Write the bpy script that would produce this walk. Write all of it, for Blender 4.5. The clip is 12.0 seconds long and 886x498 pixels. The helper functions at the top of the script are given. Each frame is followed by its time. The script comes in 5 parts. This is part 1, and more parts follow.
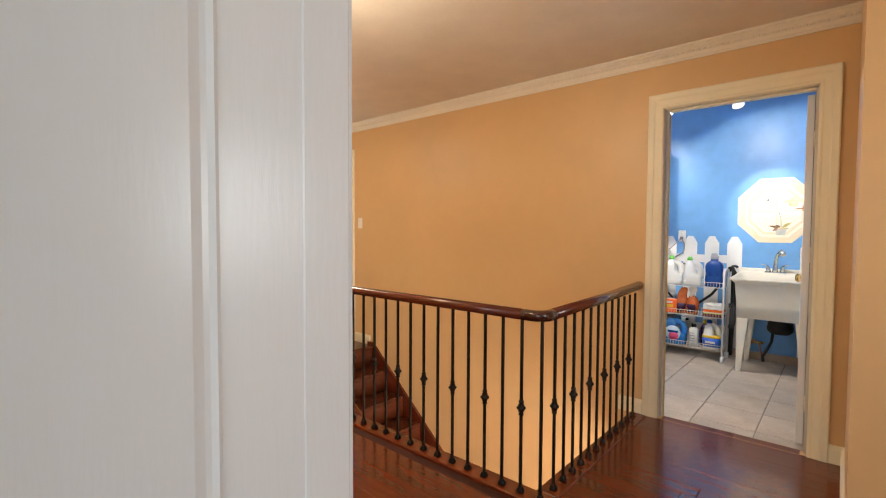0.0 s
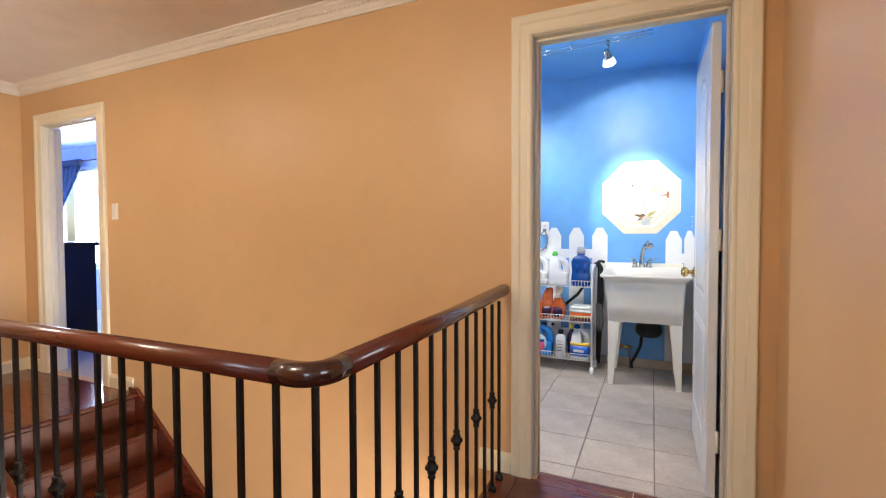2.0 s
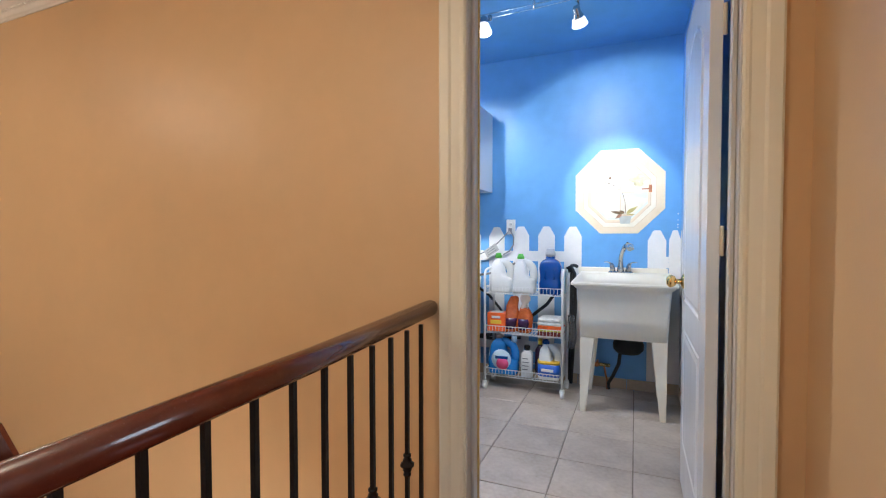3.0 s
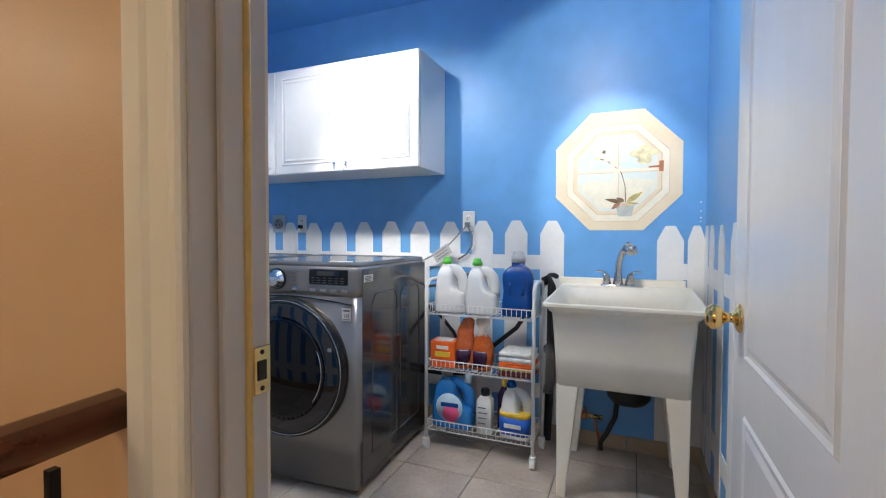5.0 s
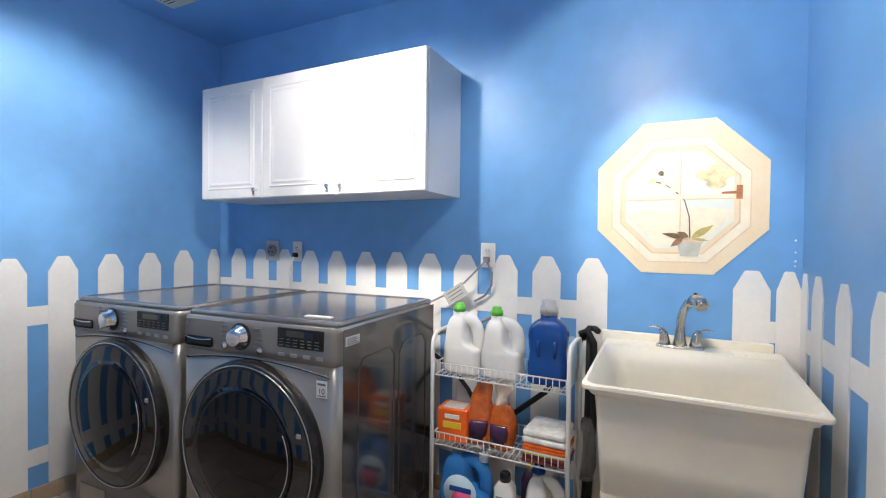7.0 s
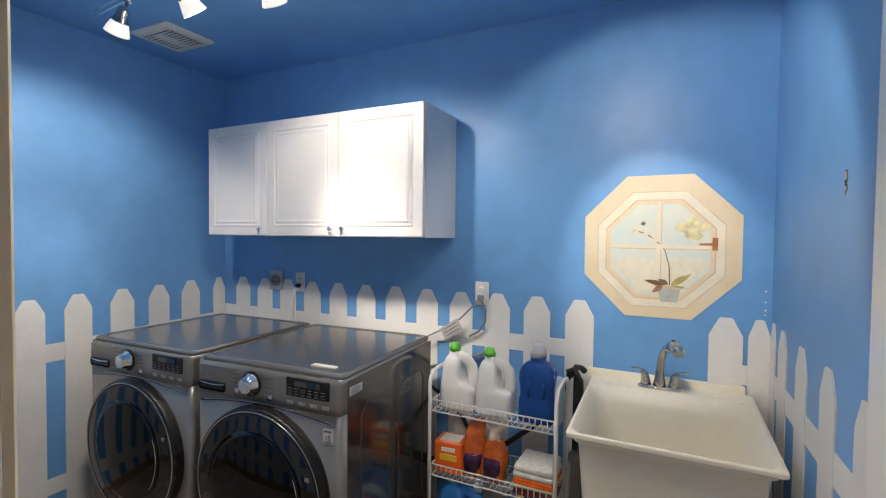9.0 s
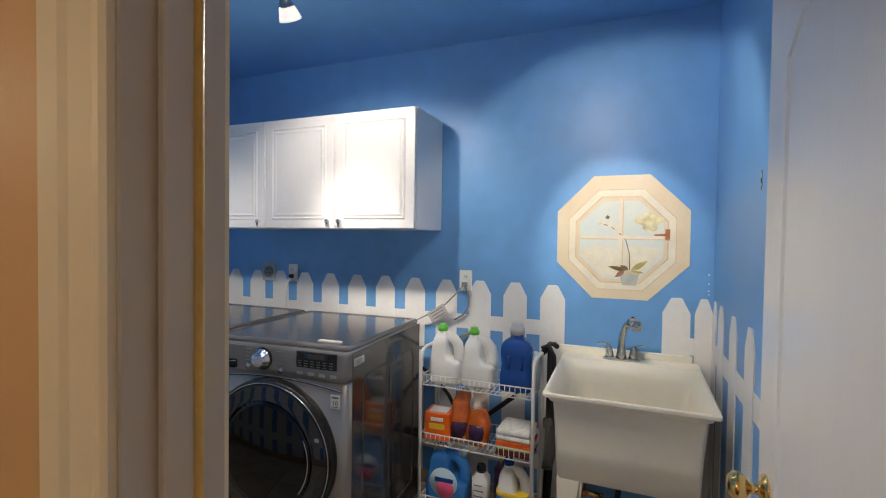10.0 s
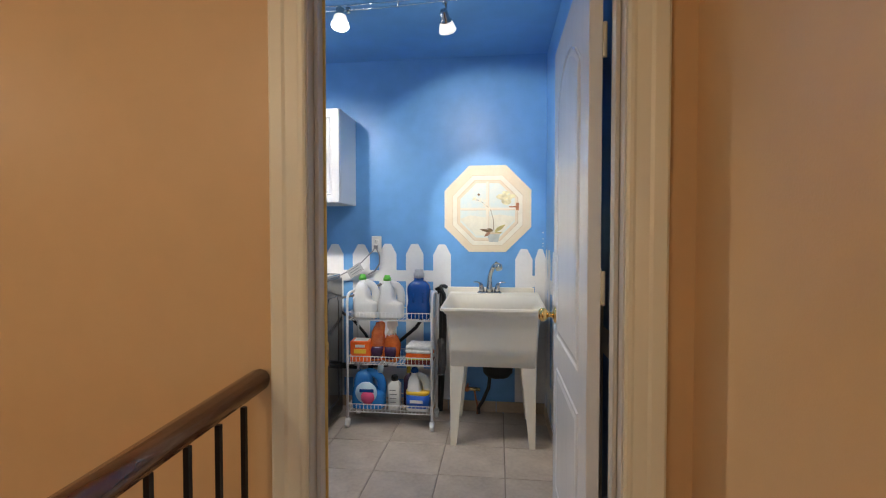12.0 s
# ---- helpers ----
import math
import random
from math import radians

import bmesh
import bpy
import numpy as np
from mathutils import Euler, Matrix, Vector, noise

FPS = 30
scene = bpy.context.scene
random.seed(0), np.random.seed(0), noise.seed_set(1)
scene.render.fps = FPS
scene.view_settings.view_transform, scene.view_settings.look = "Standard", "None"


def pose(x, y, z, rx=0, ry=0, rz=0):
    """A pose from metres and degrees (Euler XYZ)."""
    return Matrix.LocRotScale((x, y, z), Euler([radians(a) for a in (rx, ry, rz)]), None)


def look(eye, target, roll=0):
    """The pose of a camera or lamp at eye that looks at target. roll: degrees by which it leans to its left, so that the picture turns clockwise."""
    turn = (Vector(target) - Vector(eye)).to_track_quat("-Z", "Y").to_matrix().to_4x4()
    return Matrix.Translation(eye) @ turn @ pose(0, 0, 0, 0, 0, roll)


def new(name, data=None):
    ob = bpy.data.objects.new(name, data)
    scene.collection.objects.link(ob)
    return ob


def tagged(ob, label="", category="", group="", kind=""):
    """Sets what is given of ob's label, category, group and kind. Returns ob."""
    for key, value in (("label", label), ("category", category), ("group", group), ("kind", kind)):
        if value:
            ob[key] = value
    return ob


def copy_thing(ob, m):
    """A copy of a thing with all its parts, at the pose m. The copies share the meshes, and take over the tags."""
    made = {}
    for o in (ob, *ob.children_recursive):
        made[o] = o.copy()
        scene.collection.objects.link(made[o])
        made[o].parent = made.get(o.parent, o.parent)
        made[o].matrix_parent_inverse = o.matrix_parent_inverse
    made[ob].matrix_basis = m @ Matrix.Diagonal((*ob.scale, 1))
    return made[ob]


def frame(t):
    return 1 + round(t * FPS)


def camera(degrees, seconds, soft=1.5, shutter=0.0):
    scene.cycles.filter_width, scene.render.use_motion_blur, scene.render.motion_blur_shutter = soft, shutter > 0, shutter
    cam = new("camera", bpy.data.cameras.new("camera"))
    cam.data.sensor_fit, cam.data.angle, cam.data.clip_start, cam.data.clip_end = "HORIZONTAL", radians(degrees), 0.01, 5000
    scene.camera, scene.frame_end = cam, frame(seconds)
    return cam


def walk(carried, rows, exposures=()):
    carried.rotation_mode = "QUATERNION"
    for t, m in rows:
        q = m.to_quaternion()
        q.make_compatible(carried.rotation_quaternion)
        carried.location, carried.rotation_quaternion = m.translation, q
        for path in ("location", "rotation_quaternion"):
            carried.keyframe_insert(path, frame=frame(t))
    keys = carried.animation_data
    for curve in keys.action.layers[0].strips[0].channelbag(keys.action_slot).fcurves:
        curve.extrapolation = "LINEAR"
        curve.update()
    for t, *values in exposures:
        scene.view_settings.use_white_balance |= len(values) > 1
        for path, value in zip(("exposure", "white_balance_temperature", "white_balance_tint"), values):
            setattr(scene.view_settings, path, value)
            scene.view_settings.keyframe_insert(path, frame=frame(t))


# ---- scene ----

# ================= camera =================
cam = camera(87.9, 12.0, soft=1.15)
PATH = [
    (0.0, (-0.155, 1.449, 1.229), (-1.469, 2.955, 1.148), 0.3),
    (0.5, (-0.36, 1.671, 1.186), (-1.535, 3.288, 1.111), 0.2),
    (1.0, (-0.461, 1.942, 1.169), (-1.52, 3.637, 1.101), -0.1),
    (1.5, (-0.527, 2.252, 1.147), (-1.453, 4.024, 1.08), -0.1),
    (2.0, (-0.55, 2.559, 1.126), (-1.379, 4.378, 1.064), -0.2),
    (2.5, (-0.537, 2.883, 1.126), (-1.321, 4.722, 1.064), -0.2),
    (4.5, (-0.526, 4.004, 1.069), (-1.29, 5.851, 1.019), 0.1),
    (5.0, (-0.557, 4.238, 1.097), (-1.324, 6.084, 1.041), 0.2),
    (5.5, (-0.594, 4.405, 1.115), (-1.375, 6.246, 1.081), 0.6),
    (6.0, (-0.634, 4.568, 1.144), (-1.441, 6.397, 1.113), 0.7),
    (6.5, (-0.652, 4.668, 1.195), (-1.496, 6.481, 1.161), 0.7),
    (7.0, (-0.67, 4.701, 1.248), (-1.554, 6.495, 1.213), 0.7),
    (9.0, (-0.617, 4.595, 1.469), (-1.489, 6.394, 1.411), 0.6),
    (9.5, (-0.606, 4.498, 1.452), (-1.432, 6.319, 1.399), 0.7),
    (10.0, (-0.6, 4.343, 1.418), (-1.354, 6.195, 1.369), 0.8),
    (10.5, (-0.587, 4.187, 1.344), (-1.251, 6.073, 1.305), 0.6),
    (11.0, (-0.562, 3.977, 1.309), (-1.152, 5.888, 1.266), 0.4),
    (11.5, (-0.558, 3.752, 1.299), (-1.02, 5.697, 1.232), 0.5),
    (12.0, (-0.57, 3.515, 1.236), (-0.808, 5.5, 1.183), 0.0),
]
EXPOSURE = [(0.0, 0.42, 6950, 10), (1.0, 0.47, 7000, 11), (2.0, 0.60, 6000, 10), (2.5, 0.50, 5700, 9), (4.5, -0.06, 5850, 8), (5.5, 0.05, 6250, 9), (7.0, 0.13, 6650, 10), (9.0, -0.46, 7050, 10), (10.5, -0.52, 7000, 10), (11.0, -0.46, 6850, 10), (12.0, -0.25, 6500, 9)]
walk(cam, [(t, look(e, a, r)) for t, e, a, r in PATH], EXPOSURE)

# ================= light =================
world = bpy.data.worlds.new("sky")
scene.world = world
world.use_nodes = True
_wn = world.node_tree.nodes
_sky = _wn.new("ShaderNodeTexSky")
_sky.sky_type, _sky.sun_disc = "NISHITA", False
_sky.sun_elevation, _sky.sun_rotation = radians(38), radians(200)
world.node_tree.links.new(_sky.outputs[0], _wn["Background"].inputs[0])
_wn["Background"].inputs[1].default_value = 0.12


def lamp(name, kind, at, target, power, colour, size=0.05, spot=60, blend=0.5, size_y=None):
    data = bpy.data.lights.new(name, kind)
    data.energy, data.color = power, colour
    if kind == "AREA":
        data.size = size
        if size_y:
            data.shape, data.size_y = "RECTANGLE", size_y
    else:
        data.shadow_soft_size = size
    if kind == "SPOT":
        data.spot_size, data.spot_blend = radians(spot), blend
    ob = new(name, data)
    ob.matrix_world = look(at, target)
    return tagged(ob, kind="structure")


WARM, COOL, LED = (1.0, 0.87, 0.68), (0.72, 0.84, 1.0), (1.0, 0.93, 0.84)
# daylight through the windows of the first room, the far bedroom and the lower hall
lamp("window_light_first_room", "AREA", (0.9, -1.85, 1.5), (-0.6, 1.4, 1.2), 42, (0.80, 0.91, 1.0), 1.8, size_y=1.5)
lamp("window_light_hall_side", "AREA", (1.47, 2.65, 1.35), (-1.5, 2.7, 1.1), 13, (0.88, 0.94, 1.0), 0.85, size_y=0.75)
lamp("window_light_bedroom", "AREA", (-8.6, 6.70, 1.4), (-7.6, 5.0, 0.9), 60, (0.5, 0.66, 1.0), 1.3, size_y=1.5)
lamp("window_light_lower_hall", "AREA", (0.35, 3.9, -1.5), (-2.0, 4.2, -1.0), 100, (1.0, 0.93, 0.85), 1.1, size_y=1.6)
lamp("flush_lamp_light", "POINT", (-4.1, 3.1, 2.10), (0, 0, 0), 9, WARM, 0.12)
lamp("flush_lamp_down_light", "AREA", (-4.1, 3.1, 2.215), (-4.1, 3.1, 0), 8, WARM, 0.26)
# added fill for the long hall wall, from an assumed lamp out of view
lamp("near_hall_fill_light", "POINT", (-1.9, 2.35, 2.10), (0, 0, 0), 30, WARM, 0.16)
# track lamp heads: place, where each points, core power, spill power
HEADS = [
    ((-0.82, 5.69, 2.26), (-0.65, 6.75, 1.38), 56, 26),
    ((-1.30, 5.60, 2.26), (-1.12, 5.08, 0.5), 50, 44),
    ((-1.79, 5.70, 2.27), (-1.93, 6.44, 1.42), 36, 33),
    ((-2.10, 5.63, 2.27), (-1.85, 6.75, 0.84), 88, 9),
    ((-2.455, 5.625, 2.26), (-3.3, 5.72, 1.08), 46, 40),
]
for at, aim, core, spill in HEADS:
    d = (Vector(aim) - Vector(at)).normalized()
    tip = Vector(at) + d * 0.075
    lamp("track_core_light", "SPOT", tip, Vector(aim), core, LED, 0.025, 41 if at[0] > -1 else 44, 0.55 if at[0] > -1 else 1.0)
    lamp("track_spill_light", "SPOT", tip, Vector(aim), spill, LED, 0.025, 106 if at[0] > -1 else 112 if at[0] > -2.3 else 122, 0.3 if at[0] > -1 else 0.6)
    lamp("shade_glow_light", "POINT", tip + d * 0.02, Vector(aim), 1.7, LED, 0.04)

# ================= materials =================


def mat(name, col, rough=0.5, metal=0.0, var=0.06, scale=6.0, bump=0.0, bscale=120.0, coat=0.0, stretch=(1, 1, 1),
        second=None, rvar=0.06, emit=0.0, alpha_trans=0.0, ior=1.45, rand=0.0, spec=0.5, coat_rough=0.08):
    m = bpy.data.materials.new(name)
    m.use_nodes = True
    nt = m.node_tree
    n, l = nt.nodes, nt.links
    b = n["Principled BSDF"]
    tc = n.new("ShaderNodeTexCoord")
    mp = n.new("ShaderNodeMapping")
    mp.inputs["Scale"].default_value = stretch
    l.new(tc.outputs["Object"], mp.inputs["Vector"])
    big = n.new("ShaderNodeTexNoise")
    big.inputs["Scale"].default_value, big.inputs["Detail"].default_value = scale, 3.0
    l.new(mp.outputs[0], big.inputs["Vector"])
    fine = n.new("ShaderNodeTexNoise")
    fine.inputs["Scale"].default_value, fine.inputs["Detail"].default_value = scale * 9.0, 4.0
    l.new(mp.outputs[0], fine.inputs["Vector"])
    add = n.new("ShaderNodeMath")
    add.operation = "MULTIPLY_ADD"
    l.new(fine.outputs["Fac"], add.inputs[0])
    add.inputs[1].default_value = 0.45
    l.new(big.outputs["Fac"], add.inputs[2])
    ramp = n.new("ShaderNodeValToRGB")
    ramp.color_ramp.elements[0].position, ramp.color_ramp.elements[1].position = 0.45, 1.0
    c2 = second if second else tuple(min(1.0, c * (1 + var * 2)) for c in col)
    c1 = col if second else tuple(c * (1 - var) for c in col)
    ramp.color_ramp.elements[0].color, ramp.color_ramp.elements[1].color = (*c1, 1), (*c2, 1)
    l.new(add.outputs[0], ramp.inputs[0])
    last = ramp.outputs[0]
    if rand:
        oi = n.new("ShaderNodeObjectInfo")
        hs = n.new("ShaderNodeHueSaturation")
        mr = n.new("ShaderNodeMapRange")
        mr.inputs["To Min"].default_value, mr.inputs["To Max"].default_value = 1 - rand, 1 + rand
        l.new(oi.outputs["Random"], mr.inputs["Value"])
        l.new(mr.outputs[0], hs.inputs["Value"])
        l.new(last, hs.inputs["Color"])
        last = hs.outputs[0]
    l.new(last, b.inputs["Base Color"])
    rr = n.new("ShaderNodeMapRange")
    rr.inputs["To Min"].default_value, rr.inputs["To Max"].default_value = max(0.02, rough - rvar), min(1.0, rough + rvar)
    l.new(fine.outputs["Fac"], rr.inputs["Value"])
    l.new(rr.outputs[0], b.inputs["Roughness"])
    b.inputs["Metallic"].default_value = metal
    b.inputs["Specular IOR Level"].default_value = spec
    b.inputs["IOR"].default_value = ior
    b.inputs["Coat Weight"].default_value, b.inputs["Coat Roughness"].default_value = coat, coat_rough
    b.inputs["Transmission Weight"].default_value = alpha_trans
    if emit:
        b.inputs["Emission Color"].default_value = (*col, 1)
        b.inputs["Emission Strength"].default_value = emit
    if bump:
        bn = n.new("ShaderNodeTexNoise")
        bn.inputs["Scale"].default_value, bn.inputs["Detail"].default_value = bscale, 3.0
        l.new(mp.outputs[0], bn.inputs["Vector"])
        bp = n.new("ShaderNodeBump")
        bp.inputs["Strength"].default_value, bp.inputs["Distance"].default_value = bump, 0.004
        l.new(bn.outputs["Fac"], bp.inputs["Height"])
        l.new(bp.outputs[0], b.inputs["Normal"])
    return m


M_HALL = mat("peach_wall_paint", (0.64, 0.425, 0.222), 0.40, var=0.03, scale=1.5, bump=0.10, bscale=220, rvar=0.05)
M_BLUE = mat("sky_blue_wall_paint", (0.143, 0.352, 0.668), 0.40, var=0.10, scale=1.1, bump=0.08, bscale=200)
M_FARBLUE = mat("pale_blue_wall_paint", (0.42, 0.50, 0.80), 0.5, var=0.03, scale=1.5, bump=0.05)
M_CEIL = mat("textured_white_ceiling", (0.83, 0.775, 0.70), 0.8, var=0.03, scale=5, bump=0.35, bscale=90)
M_TRIM = mat("cream_trim_paint", (0.80, 0.745, 0.58), 0.38, var=0.02, scale=2, bump=0.015, bscale=90)
# laundry jambs and stops: a greyer, darker tone than the trim
M_JAMB = mat("grey_white_jamb", (0.58, 0.545, 0.48), 0.35, var=0.03, scale=3, bump=0.03, bscale=60)
M_AGED = mat("yellowed_strip_paint", (0.62, 0.43, 0.13), 0.4, var=0.12, scale=9)
M_WHITE = mat("white_door_paint", (0.77, 0.775, 0.78), 0.25, var=0.015, scale=2, bump=0.09, bscale=130, stretch=(1, 1, 0.12), rvar=0.04)
M_FENCE = mat("white_mural_paint", (0.76, 0.75, 0.73), 0.5, var=0.04, scale=5, bump=0.05, bscale=150)
M_PLANK = mat("cherry_floor_plank", (0.095, 0.0135, 0.004), 0.2, var=0.3, scale=1.2, stretch=(0.8, 5, 5), second=(0.16, 0.030, 0.008), rand=0.10, coat=0.35, bump=0.06, bscale=30)
M_SUB = mat("floor_joint_dark", (0.045, 0.010, 0.004), 0.6)
M_STAIR = mat("stair_cherry_wood", (0.065, 0.014, 0.006), 0.24, var=0.3, scale=3.0, stretch=(12, 0.8, 12), second=(0.10, 0.025, 0.009), rand=0.1, coat=0.25)
M_RAIL = mat("mahogany_rail", (0.088, 0.016, 0.007), 0.25, scale=4.0, stretch=(1, 8, 12), second=(0.115, 0.022, 0.009), coat=0.6)
M_RAILD = mat("dark_mahogany_fitting", (0.032, 0.008, 0.005), 0.22, scale=5.0, second=(0.045, 0.011, 0.006), coat=0.6)
M_IRON = mat("black_wrought_iron", (0.014, 0.011, 0.010), 0.42, 0.5, var=0.25, scale=20, bump=0.15, bscale=120)
M_TILE = mat("beige_ceramic_tile", (0.36, 0.30, 0.245), 0.30, var=0.12, scale=5, rand=0.07, second=(0.58, 0.50, 0.43), bump=0.05, bscale=40)
M_GROUT = mat("grey_grout", (0.27, 0.23, 0.195), 0.9, var=0.15, scale=20, bump=0.3)
M_BASET = mat("beige_base_tile", (0.46, 0.35, 0.24), 0.4, var=0.1, scale=5, rand=0.05)
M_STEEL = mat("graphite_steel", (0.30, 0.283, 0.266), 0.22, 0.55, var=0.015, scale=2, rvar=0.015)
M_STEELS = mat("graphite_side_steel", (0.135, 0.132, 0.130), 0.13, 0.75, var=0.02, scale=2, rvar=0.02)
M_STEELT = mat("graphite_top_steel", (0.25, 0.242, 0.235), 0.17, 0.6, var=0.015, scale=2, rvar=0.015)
M_CHROME = mat("chrome", (0.78, 0.78, 0.79), 0.10, 1.0, var=0.02, rvar=0.03)
M_NICKEL = mat("brushed_nickel", (0.55, 0.53, 0.50), 0.22, 1.0, var=0.05, rvar=0.05)
M_BRASS = mat("polished_brass", (0.75, 0.52, 0.20), 0.14, 1.0, var=0.05, rvar=0.04)
M_DOME = mat("smoked_mirror_glass", (0.08, 0.083, 0.09), 0.035, 1.0, var=0.01, rvar=0.01)
M_DOMEI = mat("dark_inner_bowl_glass", (0.035, 0.036, 0.039), 0.04, 1.0, var=0.01, rvar=0.01)
M_GLASSB = mat("smoked_door_glass", (0.012, 0.014, 0.018), 0.05, 0.0, coat=1.0, rvar=0.02, spec=0.8, coat_rough=0.03)
M_BLACK = mat("black_plastic", (0.012, 0.012, 0.013), 0.25, var=0.2, rvar=0.05)
M_RUBBER = mat("black_rubber", (0.014, 0.014, 0.014), 0.6, var=0.2)
M_GREYP = mat("grey_plastic", (0.22, 0.22, 0.23), 0.4)
M_CAPG = mat("light_grey_cap_plastic", (0.42, 0.43, 0.45), 0.4)
M_LED = mat("dim_display_digits", (0.11, 0.11, 0.105), 0.4)
M_CAB = mat("white_thermofoil", (0.71, 0.71, 0.715), 0.36, var=0.02, scale=3)
M_TUB = mat("cream_sink_plastic", (0.82, 0.765, 0.645), 0.34, var=0.03, scale=4, bump=0.04, bscale=90)
M_WIRE = mat("white_coated_wire", (0.74, 0.74, 0.73), 0.35, var=0.04)
M_JUGW = mat("white_jug_plastic", (0.72, 0.72, 0.70), 0.32, var=0.03)
M_JUGB = mat("navy_bottle_plastic", (0.006, 0.058, 0.26), 0.22, var=0.06)
M_JUGL = mat("blue_softener_plastic", (0.03, 0.20, 0.55), 0.25, var=0.06)
M_GREEN = mat("green_cap_plastic", (0.12, 0.52, 0.06), 0.35)
M_ORANGE = mat("orange_carton", (0.80, 0.13, 0.015), 0.4, var=0.12, scale=12)
M_BAG = mat("orange_foil_bag", (0.42, 0.07, 0.018), 0.2, var=0.3, scale=25, second=(0.70, 0.18, 0.04), bump=0.6, bscale=35)
M_BAGD = mat("purple_bag_print", (0.04, 0.015, 0.05), 0.25, var=0.3, scale=25)
M_CLEAR = mat("clear_film", (0.75, 0.62, 0.52), 0.15, var=0.05, bump=0.5, bscale=40)
M_FILM = mat("cloudy_plastic_film", (0.80, 0.80, 0.80), 0.12, var=0.08, bump=0.5, bscale=40, alpha_trans=0.9, ior=1.1)
M_LBLUE = mat("light_blue_label", (0.50, 0.68, 0.80), 0.4, var=0.05)
M_PINK = mat("pink_label", (0.75, 0.10, 0.25), 0.4)
M_YEL = mat("yellow_label", (0.75, 0.50, 0.04), 0.4)
M_LABB = mat("blue_label_print", (0.015, 0.10, 0.48), 0.35)
M_PAPER = mat("printed_paper", (0.72, 0.70, 0.66), 0.6, var=0.05)
M_INK = mat("grey_print", (0.12, 0.12, 0.14), 0.6)
M_TOWELW = mat("white_terry_cloth", (0.72, 0.72, 0.70), 0.95, var=0.12, scale=40, bump=1.0, bscale=400)
M_TOWELO = mat("orange_cloth", (0.80, 0.14, 0.02), 0.95, var=0.12, scale=40, bump=1.0, bscale=400)
M_TOWELR = mat("maroon_cloth", (0.17, 0.03, 0.03), 0.95, var=0.12, scale=40, bump=1.0, bscale=400)
M_TOWELY = mat("yellow_green_cloth", (0.50, 0.50, 0.08), 0.95, var=0.12, scale=40, bump=1.0, bscale=400)
M_PLATE = mat("white_switch_plate", (0.80, 0.78, 0.72), 0.35, var=0.02)
M_SLOT = mat("dark_slot", (0.02, 0.02, 0.02), 0.6)
M_COPPER = mat("aged_copper", (0.42, 0.17, 0.08), 0.35, 0.9, var=0.2)
M_OPAL = mat("frosted_lamp_glass", (1.0, 0.86, 0.62), 0.4, emit=6.0)
M_SHADE = mat("glowing_frosted_shade", (1.0, 0.95, 0.88), 0.4, emit=1.1)
M_BULB = mat("lit_halogen_face", (1.0, 0.94, 0.84), 0.3, emit=9.0)
M_BRONZE = mat("dark_bronze", (0.05, 0.032, 0.02), 0.35, 0.8, var=0.2)
M_VENT = mat("off_white_vent", (0.62, 0.60, 0.55), 0.5, var=0.05)
M_FRAME = mat("black_picture_frame", (0.012, 0.008, 0.006), 0.3, var=0.2)
M_CREAMP = mat("mural_cream", (0.76, 0.62, 0.42), 0.55, var=0.10, scale=9, second=(0.80, 0.70, 0.52))
M_CREAML = mat("mural_light_cream", (0.80, 0.74, 0.60), 0.55, var=0.06, scale=9)
M_CREAMD = mat("mural_shade_tan", (0.66, 0.53, 0.36), 0.55, var=0.12, scale=12)
M_SKYP = mat("mural_pale_sky", (0.62, 0.74, 0.74), 0.55, scale=5, second=(0.80, 0.78, 0.66))
M_HILL = mat("mural_pale_hill", (0.76, 0.72, 0.58), 0.55, var=0.08, scale=8)
M_LEAF = mat("mural_leaf_green", (0.42, 0.36, 0.13), 0.55, var=0.3, scale=30)
M_LEAFD = mat("mural_leaf_dark", (0.17, 0.11, 0.05), 0.55, var=0.3, scale=30)
M_LEAFR = mat("mural_leaf_brown", (0.30, 0.15, 0.09), 0.55, var=0.3, scale=30)
M_TREE = mat("mural_tree_olive", (0.62, 0.57, 0.34), 0.55, var=0.3, scale=25)
M_POT = mat("mural_grey_pot", (0.46, 0.48, 0.44), 0.55, var=0.1, scale=25)
M_TERRA = mat("mural_terracotta", (0.45, 0.17, 0.07), 0.55, var=0.2, scale=25)
M_BLKWOOD = mat("black_furniture_wood", (0.010, 0.009, 0.010), 0.35, var=0.3, coat=0.2)
M_CURT = mat("dark_curtain_cloth", (0.03, 0.04, 0.07), 0.8, var=0.3, scale=10)
M_SHEER = mat("blue_sheer_cloth", (0.05, 0.075, 0.14), 0.8, var=0.2, scale=10)
M_CARPET = mat("pale_carpet", (0.55, 0.52, 0.50), 0.95, var=0.1, scale=30, bump=0.8, bscale=300)
M_SKY = mat("bright_daylight", (0.88, 0.94, 1.0), 1.0, emit=16.0)
M_LOWFLOOR = mat("lower_floor_wood", (0.14, 0.05, 0.02), 0.3, var=0.2, stretch=(1, 10, 1))

# ================= mesh helpers =================


def B():
    return bmesh.new()


def box(bm, x0, x1, y0, y1, z0, z1, bev=0.0, seg=1):
    r = bmesh.ops.create_cube(bm, size=1.0)
    vs = r["verts"]
    for v in vs:
        v.co = Vector((x0 + (v.co.x + 0.5) * (x1 - x0), y0 + (v.co.y + 0.5) * (y1 - y0), z0 + (v.co.z + 0.5) * (z1 - z0)))
    if bev:
        es = list({e for v in vs for e in v.link_edges})
        bmesh.ops.bevel(bm, geom=es, offset=bev, segments=seg, profile=0.5, affect="EDGES")
    return bm


